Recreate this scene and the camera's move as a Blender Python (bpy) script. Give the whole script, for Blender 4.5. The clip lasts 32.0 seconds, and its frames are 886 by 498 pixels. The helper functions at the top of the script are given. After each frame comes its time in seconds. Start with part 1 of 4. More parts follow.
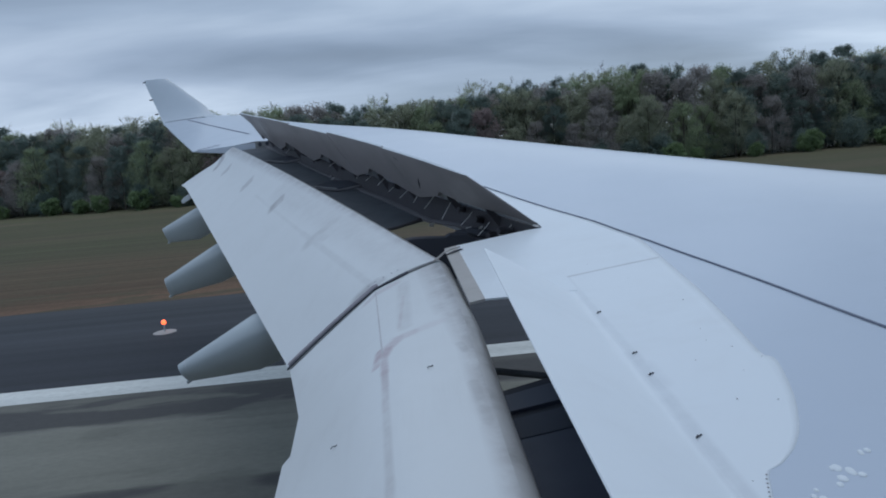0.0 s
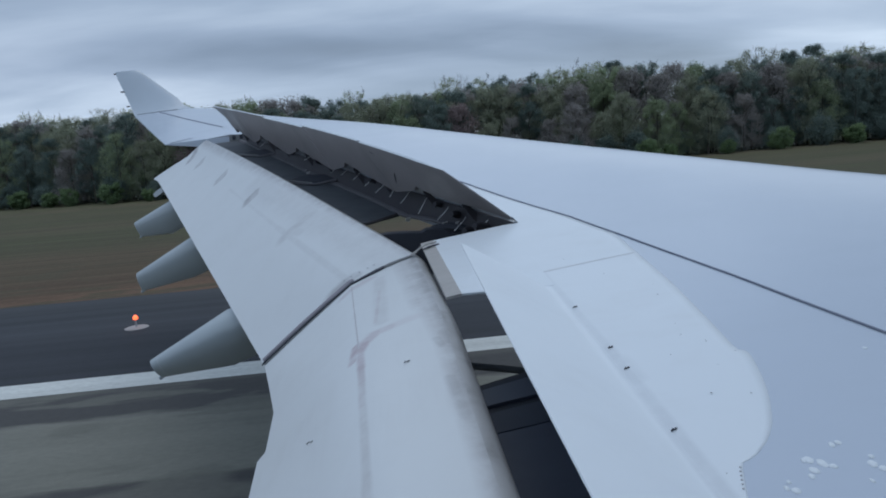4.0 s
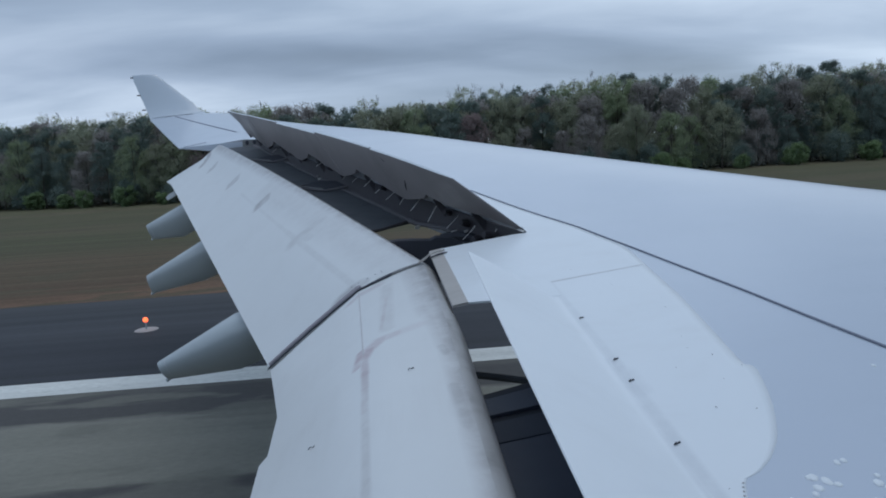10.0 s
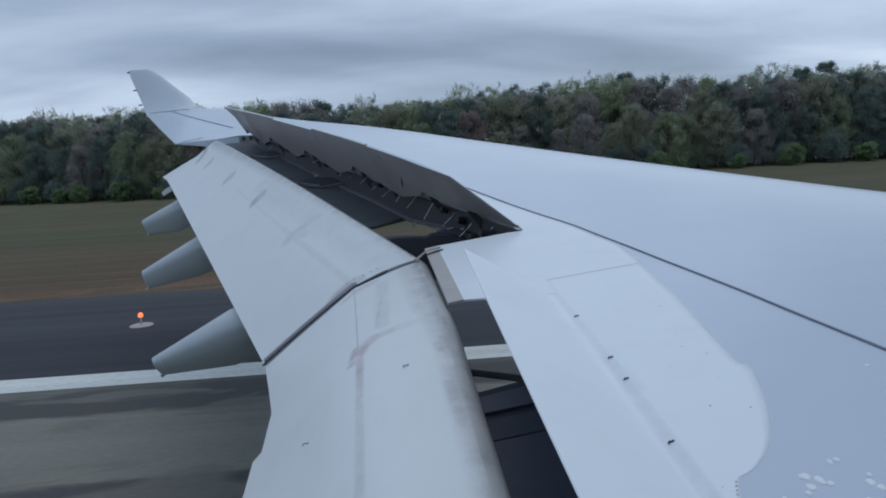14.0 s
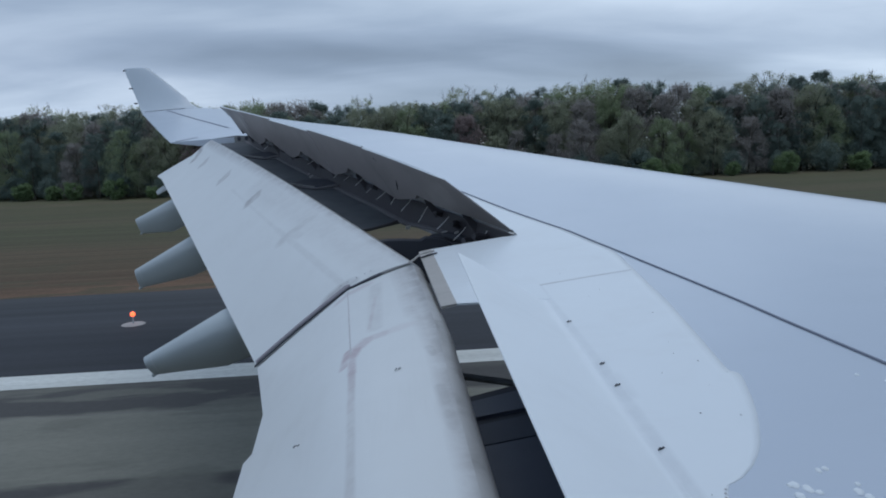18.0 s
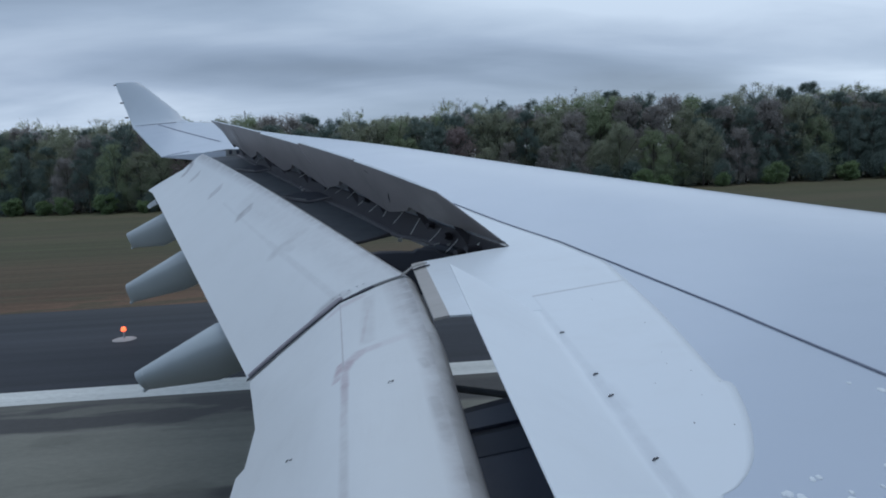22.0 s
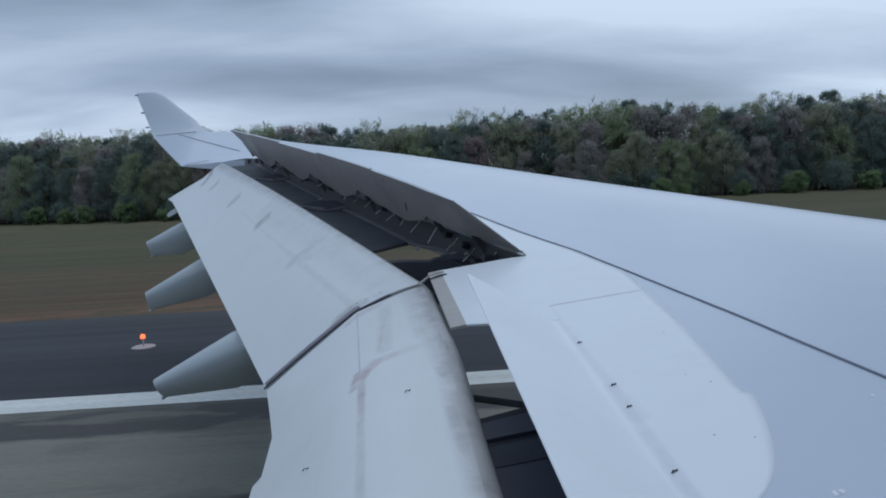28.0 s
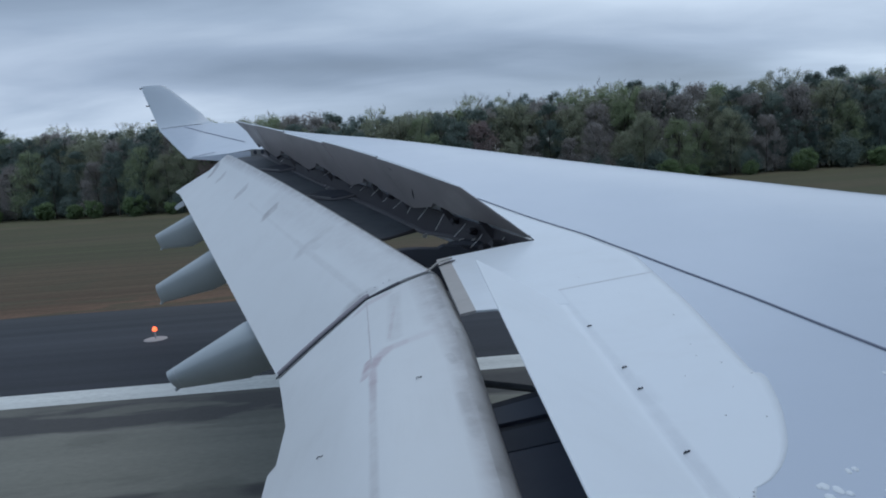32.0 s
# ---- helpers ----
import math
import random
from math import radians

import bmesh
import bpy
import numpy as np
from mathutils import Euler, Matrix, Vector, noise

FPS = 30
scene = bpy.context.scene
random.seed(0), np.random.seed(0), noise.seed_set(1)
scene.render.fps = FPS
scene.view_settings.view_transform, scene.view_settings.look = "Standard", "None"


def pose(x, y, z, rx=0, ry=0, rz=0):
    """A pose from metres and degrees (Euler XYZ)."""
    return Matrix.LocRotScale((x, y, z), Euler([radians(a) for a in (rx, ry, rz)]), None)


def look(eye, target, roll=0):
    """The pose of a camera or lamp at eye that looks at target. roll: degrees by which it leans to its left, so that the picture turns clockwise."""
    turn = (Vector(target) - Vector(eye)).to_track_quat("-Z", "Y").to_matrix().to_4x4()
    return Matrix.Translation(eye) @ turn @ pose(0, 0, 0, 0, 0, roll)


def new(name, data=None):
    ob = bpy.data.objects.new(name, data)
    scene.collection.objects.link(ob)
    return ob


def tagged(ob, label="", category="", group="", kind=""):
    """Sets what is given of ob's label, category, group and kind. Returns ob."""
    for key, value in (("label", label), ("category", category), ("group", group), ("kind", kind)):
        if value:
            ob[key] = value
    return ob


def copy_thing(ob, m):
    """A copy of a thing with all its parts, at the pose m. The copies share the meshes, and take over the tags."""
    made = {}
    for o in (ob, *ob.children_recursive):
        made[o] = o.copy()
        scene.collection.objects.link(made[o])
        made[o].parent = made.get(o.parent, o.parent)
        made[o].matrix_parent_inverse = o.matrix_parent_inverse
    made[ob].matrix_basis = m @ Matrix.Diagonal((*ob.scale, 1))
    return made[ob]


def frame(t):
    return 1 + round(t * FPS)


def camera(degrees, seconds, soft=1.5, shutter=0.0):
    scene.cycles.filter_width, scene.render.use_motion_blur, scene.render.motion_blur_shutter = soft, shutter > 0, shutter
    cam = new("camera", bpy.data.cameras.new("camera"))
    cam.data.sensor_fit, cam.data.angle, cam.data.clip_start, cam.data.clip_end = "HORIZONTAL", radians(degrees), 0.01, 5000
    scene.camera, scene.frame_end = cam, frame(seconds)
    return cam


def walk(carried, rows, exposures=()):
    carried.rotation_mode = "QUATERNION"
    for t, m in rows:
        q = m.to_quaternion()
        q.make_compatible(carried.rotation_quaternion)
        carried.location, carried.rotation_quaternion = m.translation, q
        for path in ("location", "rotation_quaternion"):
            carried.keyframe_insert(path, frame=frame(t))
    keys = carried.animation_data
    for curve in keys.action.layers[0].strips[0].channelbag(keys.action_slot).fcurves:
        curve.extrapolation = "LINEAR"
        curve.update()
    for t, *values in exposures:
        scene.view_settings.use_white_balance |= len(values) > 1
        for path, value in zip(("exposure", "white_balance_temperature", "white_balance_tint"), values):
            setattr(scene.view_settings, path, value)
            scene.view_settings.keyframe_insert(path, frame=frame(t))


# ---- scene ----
# Camera at a cabin window, just behind the trailing edge of the wing root.
cam = camera(62.67, 32.0, soft=1.9)
# seconds, place, turn
PATH = [
    (0.0, -11.165, 2.584, 5.429, 82.289, 5.156, -2.657),
    (0.5, -11.164, 2.580, 5.468, 82.469, 5.309, -2.141),
    (1.0, -11.178, 2.581, 5.432, 82.631, 5.022, -2.110),
    (1.5, -11.172, 2.589, 5.412, 82.652, 5.526, -2.559),
    (2.0, -11.178, 2.563, 5.422, 82.472, 5.309, -3.603),
    (2.5, -11.192, 2.564, 5.431, 81.969, 4.782, -4.649),
    (3.0, -11.173, 2.584, 5.428, 81.779, 4.875, -4.659),
    (3.5, -11.177, 2.594, 5.426, 81.731, 4.797, -4.641),
    (5.5, -11.157, 2.599, 5.417, 82.093, 4.360, -3.973),
    (6.0, -11.162, 2.595, 5.413, 82.269, 3.423, -4.324),
    (6.5, -11.157, 2.605, 5.420, 82.067, 3.056, -4.570),
    (7.0, -11.152, 2.598, 5.422, 82.202, 3.294, -4.419),
    (7.5, -11.152, 2.601, 5.416, 82.165, 3.257, -4.272),
    (8.0, -11.146, 2.605, 5.409, 82.113, 2.773, -4.413),
    (8.5, -11.155, 2.595, 5.418, 81.849, 2.171, -4.881),
    (9.0, -11.153, 2.600, 5.418, 81.856, 2.575, -4.970),
    (9.5, -11.150, 2.604, 5.416, 82.182, 3.367, -4.312),
    (10.0, -11.148, 2.601, 5.413, 82.536, 3.669, -3.536),
    (10.5, -11.143, 2.604, 5.407, 82.472, 3.164, -3.549),
    (11.0, -11.147, 2.601, 5.409, 82.116, 3.079, -4.109),
    (11.5, -11.154, 2.593, 5.414, 81.707, 2.929, -4.555),
    (12.0, -11.145, 2.602, 5.402, 81.765, 3.394, -4.434),
    (12.5, -11.146, 2.601, 5.414, 81.842, 3.543, -4.252),
    (13.0, -11.145, 2.601, 5.408, 82.057, 3.475, -4.052),
    (13.5, -11.146, 2.604, 5.408, 82.049, 3.234, -3.790),
    (14.0, -11.145, 2.603, 5.410, 82.338, 3.211, -3.773),
    (14.5, -11.148, 2.597, 5.411, 82.383, 3.100, -3.814),
    (15.0, -11.144, 2.601, 5.408, 82.236, 3.139, -3.855),
    (15.5, -11.147, 2.595, 5.415, 82.034, 2.912, -3.883),
    (17.5, -11.146, 2.601, 5.421, 82.686, 2.575, -3.485),
    (18.0, -11.143, 2.599, 5.416, 82.550, 2.342, -4.119),
    (18.5, -11.144, 2.601, 5.414, 82.602, 2.398, -4.497),
    (19.0, -11.140, 2.600, 5.420, 82.660, 2.670, -4.600),
    (19.5, -11.141, 2.594, 5.416, 82.993, 2.902, -4.339),
    (20.0, -11.144, 2.595, 5.416, 83.219, 2.810, -4.260),
    (20.5, -11.147, 2.596, 5.416, 83.434, 2.738, -4.187),
    (21.0, -11.142, 2.597, 5.420, 83.490, 2.700, -4.155),
    (21.5, -11.141, 2.598, 5.417, 83.579, 2.547, -4.402),
    (22.0, -11.143, 2.599, 5.413, 83.489, 2.687, -4.770),
    (22.5, -11.139, 2.598, 5.415, 83.469, 3.196, -4.643),
    (23.0, -11.143, 2.603, 5.414, 83.398, 3.328, -4.409),
    (23.5, -11.146, 2.596, 5.421, 83.391, 3.394, -4.156),
    (24.0, -11.141, 2.598, 5.415, 83.454, 3.332, -4.066),
    (24.5, -11.145, 2.601, 5.417, 83.254, 3.183, -3.962),
    (25.0, -11.143, 2.595, 5.421, 83.253, 3.068, -3.883),
    (25.5, -11.146, 2.601, 5.415, 83.453, 3.078, -3.872),
    (27.5, -11.142, 2.598, 5.418, 83.872, 2.781, -3.526),
    (28.0, -11.144, 2.601, 5.414, 84.254, 2.682, -3.432),
    (28.5, -11.146, 2.595, 5.419, 84.320, 3.055, -3.202),
    (29.0, -11.147, 2.591, 5.421, 84.017, 3.402, -3.108),
    (29.5, -11.146, 2.599, 5.413, 83.506, 3.560, -3.255),
    (30.0, -11.149, 2.596, 5.417, 83.226, 3.708, -3.270),
    (30.5, -11.147, 2.596, 5.415, 83.305, 3.765, -3.148),
    (31.0, -11.145, 2.599, 5.416, 83.324, 3.916, -2.957),
    (31.5, -11.149, 2.594, 5.416, 83.317, 3.820, -2.914),
    (32.0, -11.145, 2.598, 5.417, 83.207, 4.041, -2.958),
]
walk(cam, [(t, pose(*p)) for t, *p in PATH])

# ---------------------------------------------------------------- sky and light
world = bpy.data.worlds.new("overcast_sky")
scene.world = world
world.use_nodes = True
wn, wl = world.node_tree.nodes, world.node_tree.links
wn.clear()


def wnode(kind, **kw):
    n = wn.new(kind)
    for k, v in kw.items():
        n.inputs[k].default_value = v
    return n


def math_node(nodes, links, op, a, b=None, clamp=False):
    n = nodes.new("ShaderNodeMath")
    n.operation, n.use_clamp = op, clamp
    for i, v in enumerate((a, b)):
        if v is None:
            continue
        if isinstance(v, (int, float)):
            n.inputs[i].default_value = v
        else:
            links.new(v, n.inputs[i])
    return n.outputs[0]


def ramp_node(nodes, links, fac, stops):
    n = nodes.new("ShaderNodeValToRGB")
    el = n.color_ramp.elements
    while len(el) < len(stops):
        el.new(0.5)
    for e, (p, c) in zip(el, stops):
        e.position, e.color = p, (*c, 1)
    links.new(fac, n.inputs[0])
    return n.outputs[0]


def mix_node(nodes, links, fac, a, b, blend="MIX"):
    n = nodes.new("ShaderNodeMix")
    n.data_type, n.blend_type = "RGBA", blend
    for key, v in ((0, fac), (6, a), (7, b)):
        if isinstance(v, (int, float)):
            n.inputs[key].default_value = v
        elif isinstance(v, tuple):
            n.inputs[key].default_value = (*v, 1)
        else:
            links.new(v, n.inputs[key])
    return n.outputs[2]


SUN_ELEV, SUN_TURN = radians(75), radians(200)
wcoord = wn.new("ShaderNodeTexCoord").outputs["Generated"]
wsep = wn.new("ShaderNodeSeparateXYZ")
wl.new(wcoord, wsep.inputs[0])
up_z = math_node(wn, wl, "MAXIMUM", wsep.outputs[2], 0.0)
# a flat cloud deck seen in perspective
deck = math_node(wn, wl, "ADD", up_z, 0.20)
cu = math_node(wn, wl, "DIVIDE", wsep.outputs[0], deck)
cv = math_node(wn, wl, "DIVIDE", wsep.outputs[1], deck)
cvec = wn.new("ShaderNodeCombineXYZ")
wl.new(cu, cvec.inputs[0])
wl.new(cv, cvec.inputs[1])


def cloud_noise(scale, detail, rough, sx, sy, seed):
    m = wn.new("ShaderNodeMapping")
    m.inputs["Scale"].default_value = (sx, sy, 1)
    m.inputs["Location"].default_value = (seed, seed * 0.7, seed * 0.3)
    m.inputs["Rotation"].default_value = (0, 0, 0.12)
    wl.new(cvec.outputs[0], m.inputs[0])
    n = wnode("ShaderNodeTexNoise", Scale=scale, Detail=detail, Roughness=rough, Distortion=0.4)
    wl.new(m.outputs[0], n.inputs["Vector"])
    return n.outputs[0]


broad = cloud_noise(0.75, 3, 0.45, 0.5, 1.0, 3.1)
fine = cloud_noise(2.2, 6, 0.52, 0.5, 1.0, 7.7)
mixed = math_node(wn, wl, "ADD", math_node(wn, wl, "MULTIPLY", broad, 0.80), math_node(wn, wl, "MULTIPLY", fine, 0.20))
cloud = ramp_node(wn, wl, mixed, [(0.36, (0.203, 0.27, 0.365)), (0.46, (0.285, 0.377, 0.51)), (0.54, (0.40, 0.513, 0.675)), (0.64, (0.63, 0.765, 0.94))])
# brighter overhead, a pale band low over the horizon
height = ramp_node(wn, wl, up_z, [(0.0, (1.19, 1.155, 1.125)), (0.07, (1.19, 1.155, 1.125)), (0.115, (0.95, 0.94, 0.95)), (0.15, (0.85, 0.85, 0.87)), (0.21, (0.94, 0.94, 0.94)), (0.3, (1.08, 1.08, 1.08)), (0.8, (1.52, 1.52, 1.52))])
cloud = mix_node(wn, wl, 1.0, cloud, height, "MULTIPLY")
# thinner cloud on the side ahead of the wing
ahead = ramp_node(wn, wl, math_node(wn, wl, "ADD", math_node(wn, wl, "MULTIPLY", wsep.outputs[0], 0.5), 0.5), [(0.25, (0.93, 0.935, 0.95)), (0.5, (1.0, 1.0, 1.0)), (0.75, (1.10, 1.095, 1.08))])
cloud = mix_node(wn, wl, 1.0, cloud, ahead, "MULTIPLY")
sky = wn.new("ShaderNodeTexSky")
sky.sky_type, sky.sun_disc, sky.sun_elevation, sky.sun_rotation = "NISHITA", False, SUN_ELEV, SUN_TURN
clear = mix_node(wn, wl, 1.0, sky.outputs[0], (0.10, 0.10, 0.10), "MULTIPLY")
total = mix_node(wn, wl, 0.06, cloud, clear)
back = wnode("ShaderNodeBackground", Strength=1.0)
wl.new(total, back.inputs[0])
wout = wn.new("ShaderNodeOutputWorld")
wl.new(back.outputs[0], wout.inputs[0])

sun = new("sun", bpy.data.lights.new("sun", "SUN"))
sun.data.energy, sun.data.angle, sun.data.color = 0.5, radians(40), (1.0, 0.97, 0.93)
sun.matrix_world = look((0, 0, 60), (8 * math.sin(SUN_TURN), 8 * math.cos(SUN_TURN), 60 - 30))
scene.view_settings.exposure = 0.0


# ---------------------------------------------------------------- materials
def material(name, rough=0.5, metal=0.0, coat=0.0):
    m = bpy.data.materials.new(name)
    m.use_nodes = True
    n, l = m.node_tree.nodes, m.node_tree.links
    b = n["Principled BSDF"]
    b.inputs["Roughness"].default_value = rough
    b.inputs["Metallic"].default_value = metal
    b.inputs["Coat Weight"].default_value = coat
    b.inputs["Coat Roughness"].default_value = 0.16
    b.inputs["Coat IOR"].default_value = 1.6
    return m, n, l, b


def coords(n, l, scale=(1, 1, 1), turn=0.0):
    g = n.new("ShaderNodeNewGeometry").outputs["Position"]
    mp = n.new("ShaderNodeMapping")
    mp.inputs["Scale"].default_value = scale
    mp.inputs["Rotation"].default_value = (0, 0, turn)
    l.new(g, mp.inputs[0])
    return mp.outputs[0]


def noise_node(n, l, vec, scale, detail=4, rough=0.55, distort=0.0):
    t = n.new("ShaderNodeTexNoise")
    for k, v in (("Scale", scale), ("Detail", detail), ("Roughness", rough), ("Distortion", distort)):
        t.inputs[k].default_value = v
    l.new(vec, t.inputs["Vector"])
    return t.outputs[0]


def bump(n, l, b, h, strength, dist):
    bp = n.new("ShaderNodeBump")
    bp.inputs["Strength"].default_value, bp.inputs["Distance"].default_value = strength, dist
    l.new(h, bp.inputs["Height"])
    l.new(bp.outputs[0], b.inputs["Normal"])


def painted(name, colour, dirt, rough=0.35, coat=0.15, amount=0.35, streak=(1.0, 1.0, 1.0), scale=1.6, gloss=0.5, relief=0.03, specks=0.3):
    """Aircraft paint: broad weathering, fine streaks and specks."""
    m, n, l, b = material(name, rough, 0.0, coat)
    b.inputs["Specular IOR Level"].default_value = gloss
    wide = noise_node(n, l, coords(n, l), scale, 5, 0.6, 0.3)
    lines = noise_node(n, l, coords(n, l, streak), 3.0, 6, 0.65)
    both = math_node(n, l, "MULTIPLY", ramp_node(n, l, wide, [(0.42, (0, 0, 0)), (0.75, (1, 1, 1))]), ramp_node(n, l, lines, [(0.38, (0.15,) * 3), (0.72, (1, 1, 1))]))
    fac = math_node(n, l, "MULTIPLY", both, amount, True)
    speck = noise_node(n, l, coords(n, l), 38, 3, 0.6)
    fac = math_node(n, l, "ADD", fac, math_node(n, l, "MULTIPLY", ramp_node(n, l, speck, [(0.70, (0, 0, 0)), (0.80, (1, 1, 1))]), amount * specks), True)
    l.new(mix_node(n, l, fac, colour, dirt), b.inputs["Base Color"])
    l.new(math_node(n, l, "ADD", math_node(n, l, "MULTIPLY", wide, 0.16), rough - 0.08), b.inputs["Roughness"])
    if relief:
        bump(n, l, b, wide, relief, 0.004)
    return m


def smear(n, l, x, y, ax, ay, bx, by, width):
    """1 along the line from a to b in plan, fading out over width."""
    dx, dy = bx - ax, by - ay
    px, py = math_node(n, l, "SUBTRACT", x, ax), math_node(n, l, "SUBTRACT", y, ay)
    q = dx * dx + dy * dy
    t = math_node(n, l, "ADD", math_node(n, l, "MULTIPLY", px, dx / q), math_node(n, l, "MULTIPLY", py, dy / q), True)
    ex = math_node(n, l, "SUBTRACT", px, math_node(n, l, "MULTIPLY", t, dx))
    ey = math_node(n, l, "SUBTRACT", py, math_node(n, l, "MULTIPLY", t, dy))
    d = math_node(n, l, "SQRT", math_node(n, l, "ADD", math_node(n, l, "MULTIPLY", ex, ex), math_node(n, l, "MULTIPLY", ey, ey)))
    return math_node(n, l, "MULTIPLY", math_node(n, l, "SUBTRACT", 1.0, math_node(n, l, "DIVIDE", d, width), True), 1.7, True)


def smeared(m, colour, lines, strength):
    """Lays blurred marks, stains and painted shade, along lines over a paint."""
    n, l = m.node_tree.nodes, m.node_tree.links
    b = n["Principled BSDF"]
    old = b.inputs["Base Color"].links[0].from_socket
    sep = n.new("ShaderNodeSeparateXYZ")
    l.new(n.new("ShaderNodeNewGeometry").outputs["Position"], sep.inputs[0])
    total = None
    for ax, ay, bx, by, w, k in lines:
        f = math_node(n, l, "MULTIPLY", smear(n, l, sep.outputs[0], sep.outputs[1], ax, ay, bx, by, w), k)
        total = f if total is None else math_node(n, l, "MAXIMUM", total, f)
    grain = ramp_node(n, l, noise_node(n, l, coords(n, l), 6.0, 5, 0.65), [(0.3, (0.35,) * 3), (0.62, (1, 1, 1))])
    f = math_node(n, l, "MULTIPLY", math_node(n, l, "MULTIPLY", total, grain), strength, True)
    l.new(mix_node(n, l, f, old, colour), b.inputs["Base Color"])
    return m


WING_GREY = painted("wing_grey_paint", (0.455, 0.508, 0.588), (0.395, 0.445, 0.505), 0.37, 0.7, 0.22, (0.5, 3.0, 1.0), 1.0, 0.7, 0.0, 0.0)
WHITE = painted("white_paint", (0.715, 0.755, 0.785), (0.50, 0.49, 0.48), 0.38, 0.1, 0.22, (0.8, 3.0, 1.0))
# hinge-line smears paint in its soft shadow line together with smudges
PANEL_WHITE = smeared(painted("white_panel_paint", (0.715, 0.755, 0.785), (0.50, 0.49, 0.48), 0.38, 0.1, 0.22, (0.8, 3.0, 1.0)), (0.42, 0.44, 0.48), [(-10.045, 8.1, -10.03, 6.4, 0.035, 0.5), (-10.03, 6.5, -10.06, 4.6, 0.045, 0.8), (-10.03, 6.3, -10.03, 6.05, 0.08, 0.5)], 0.4)
# the panel white made lighter for the inboard spoiler
SPOILER_WHITE = smeared(painted("lighter_spoiler_paint", (0.77, 0.81, 0.84), (0.56, 0.56, 0.56), 0.38, 0.1, 0.18, (0.8, 1.5, 1.0)), (0.42, 0.44, 0.48), [(-10.045, 8.1, -10.05, 6.4, 0.03, 0.45), (-10.05, 6.5, -10.08, 4.6, 0.035, 0.7)], 0.4)
INNER_FLAP = painted("stained_shaded_inboard_flap_paint", (0.66, 0.68, 0.685), (0.42, 0.41, 0.40), 0.42, 0.1, 0.22, (4.5, 0.35, 0.7))
# grey bands along the span, painted nose shade with dirt, then the pinkish fluid stain
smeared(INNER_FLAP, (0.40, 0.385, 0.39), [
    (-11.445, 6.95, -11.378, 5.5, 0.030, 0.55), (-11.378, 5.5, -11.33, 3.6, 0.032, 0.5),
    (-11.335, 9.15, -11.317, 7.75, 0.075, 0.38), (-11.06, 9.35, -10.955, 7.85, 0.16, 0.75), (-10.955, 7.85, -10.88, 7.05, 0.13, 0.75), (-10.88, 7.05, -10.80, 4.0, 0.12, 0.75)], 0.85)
# darker pass paints in the nose curving away, plus two dirt mottles
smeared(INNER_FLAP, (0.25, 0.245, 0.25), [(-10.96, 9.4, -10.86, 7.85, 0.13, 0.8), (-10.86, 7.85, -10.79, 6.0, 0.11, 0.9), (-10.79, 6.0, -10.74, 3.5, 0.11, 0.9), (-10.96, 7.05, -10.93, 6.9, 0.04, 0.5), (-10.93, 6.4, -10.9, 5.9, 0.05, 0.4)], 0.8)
smeared(INNER_FLAP, (0.40, 0.295, 0.325), [
    (-11.505, 7.13, -11.492, 7.42, 0.042, 0.9), (-11.46, 7.22, -11.428, 7.41, 0.05, 0.9), (-11.428, 7.41, -11.355, 7.545, 0.07, 0.75), (-11.355, 7.545, -11.262, 7.56, 0.085, 0.55),
    (-11.262, 7.56, -11.09, 7.60, 0.10, 0.25), (-11.455, 7.2, -11.44, 6.9, 0.036, 0.75), (-11.44, 6.9, -11.43, 6.65, 0.030, 0.5), (-11.43, 6.65, -11.42, 6.3, 0.026, 0.28), (-11.66, 9.27, -11.44, 9.32, 0.10, 0.6), (-11.33, 8.7, -11.36, 7.8, 0.02, 0.3)], 0.9)
OUTER_FLAP = painted("stained_shaded_outboard_flap_paint", (0.66, 0.68, 0.685), (0.42, 0.41, 0.40), 0.42, 0.1, 0.14, (3.0, 0.8, 0.8))
# stain strokes; the two long nose bands paint in shading of its curve
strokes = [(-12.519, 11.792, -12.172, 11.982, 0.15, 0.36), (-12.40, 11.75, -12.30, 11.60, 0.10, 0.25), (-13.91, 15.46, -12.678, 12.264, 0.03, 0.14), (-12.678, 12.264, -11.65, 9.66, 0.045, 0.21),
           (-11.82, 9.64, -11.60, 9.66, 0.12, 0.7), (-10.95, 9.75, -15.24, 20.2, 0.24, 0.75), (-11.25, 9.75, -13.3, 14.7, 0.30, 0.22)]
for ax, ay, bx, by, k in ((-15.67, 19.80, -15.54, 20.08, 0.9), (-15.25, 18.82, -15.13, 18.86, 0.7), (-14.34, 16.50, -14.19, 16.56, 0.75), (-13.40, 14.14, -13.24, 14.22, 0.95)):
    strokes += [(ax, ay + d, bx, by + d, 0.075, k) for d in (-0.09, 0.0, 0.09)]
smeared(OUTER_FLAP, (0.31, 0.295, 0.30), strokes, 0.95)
FAIRING = painted("fairing_paint", (0.40, 0.445, 0.46), (0.29, 0.315, 0.335), 0.36, 0.8, 0.3, (0.6, 4.0, 2.0))
WINGLET = painted("winglet_grey_paint", (0.50, 0.55, 0.60), (0.40, 0.43, 0.46), 0.4, 0.1, 0.2, (0.8, 1.0, 1.0))
MAUVE = painted("worn_mauve_rim", (0.25, 0.23, 0.255), (0.14, 0.125, 0.145), 0.6, 0.0, 0.5, (3, 3, 3), 4.0)
NOSE = painted("worn_bare_metal", (0.43, 0.43, 0.43), (0.17, 0.16, 0.155), 0.42, 0.0, 1.0, (2.0, 1.0, 2.0), 3.0)
UNDER = painted("dark_spoiler_underside", (0.355, 0.328, 0.33), (0.18, 0.166, 0.168), 0.42, 0.0, 0.8, (0.8, 0.4, 0.8), 0.9)
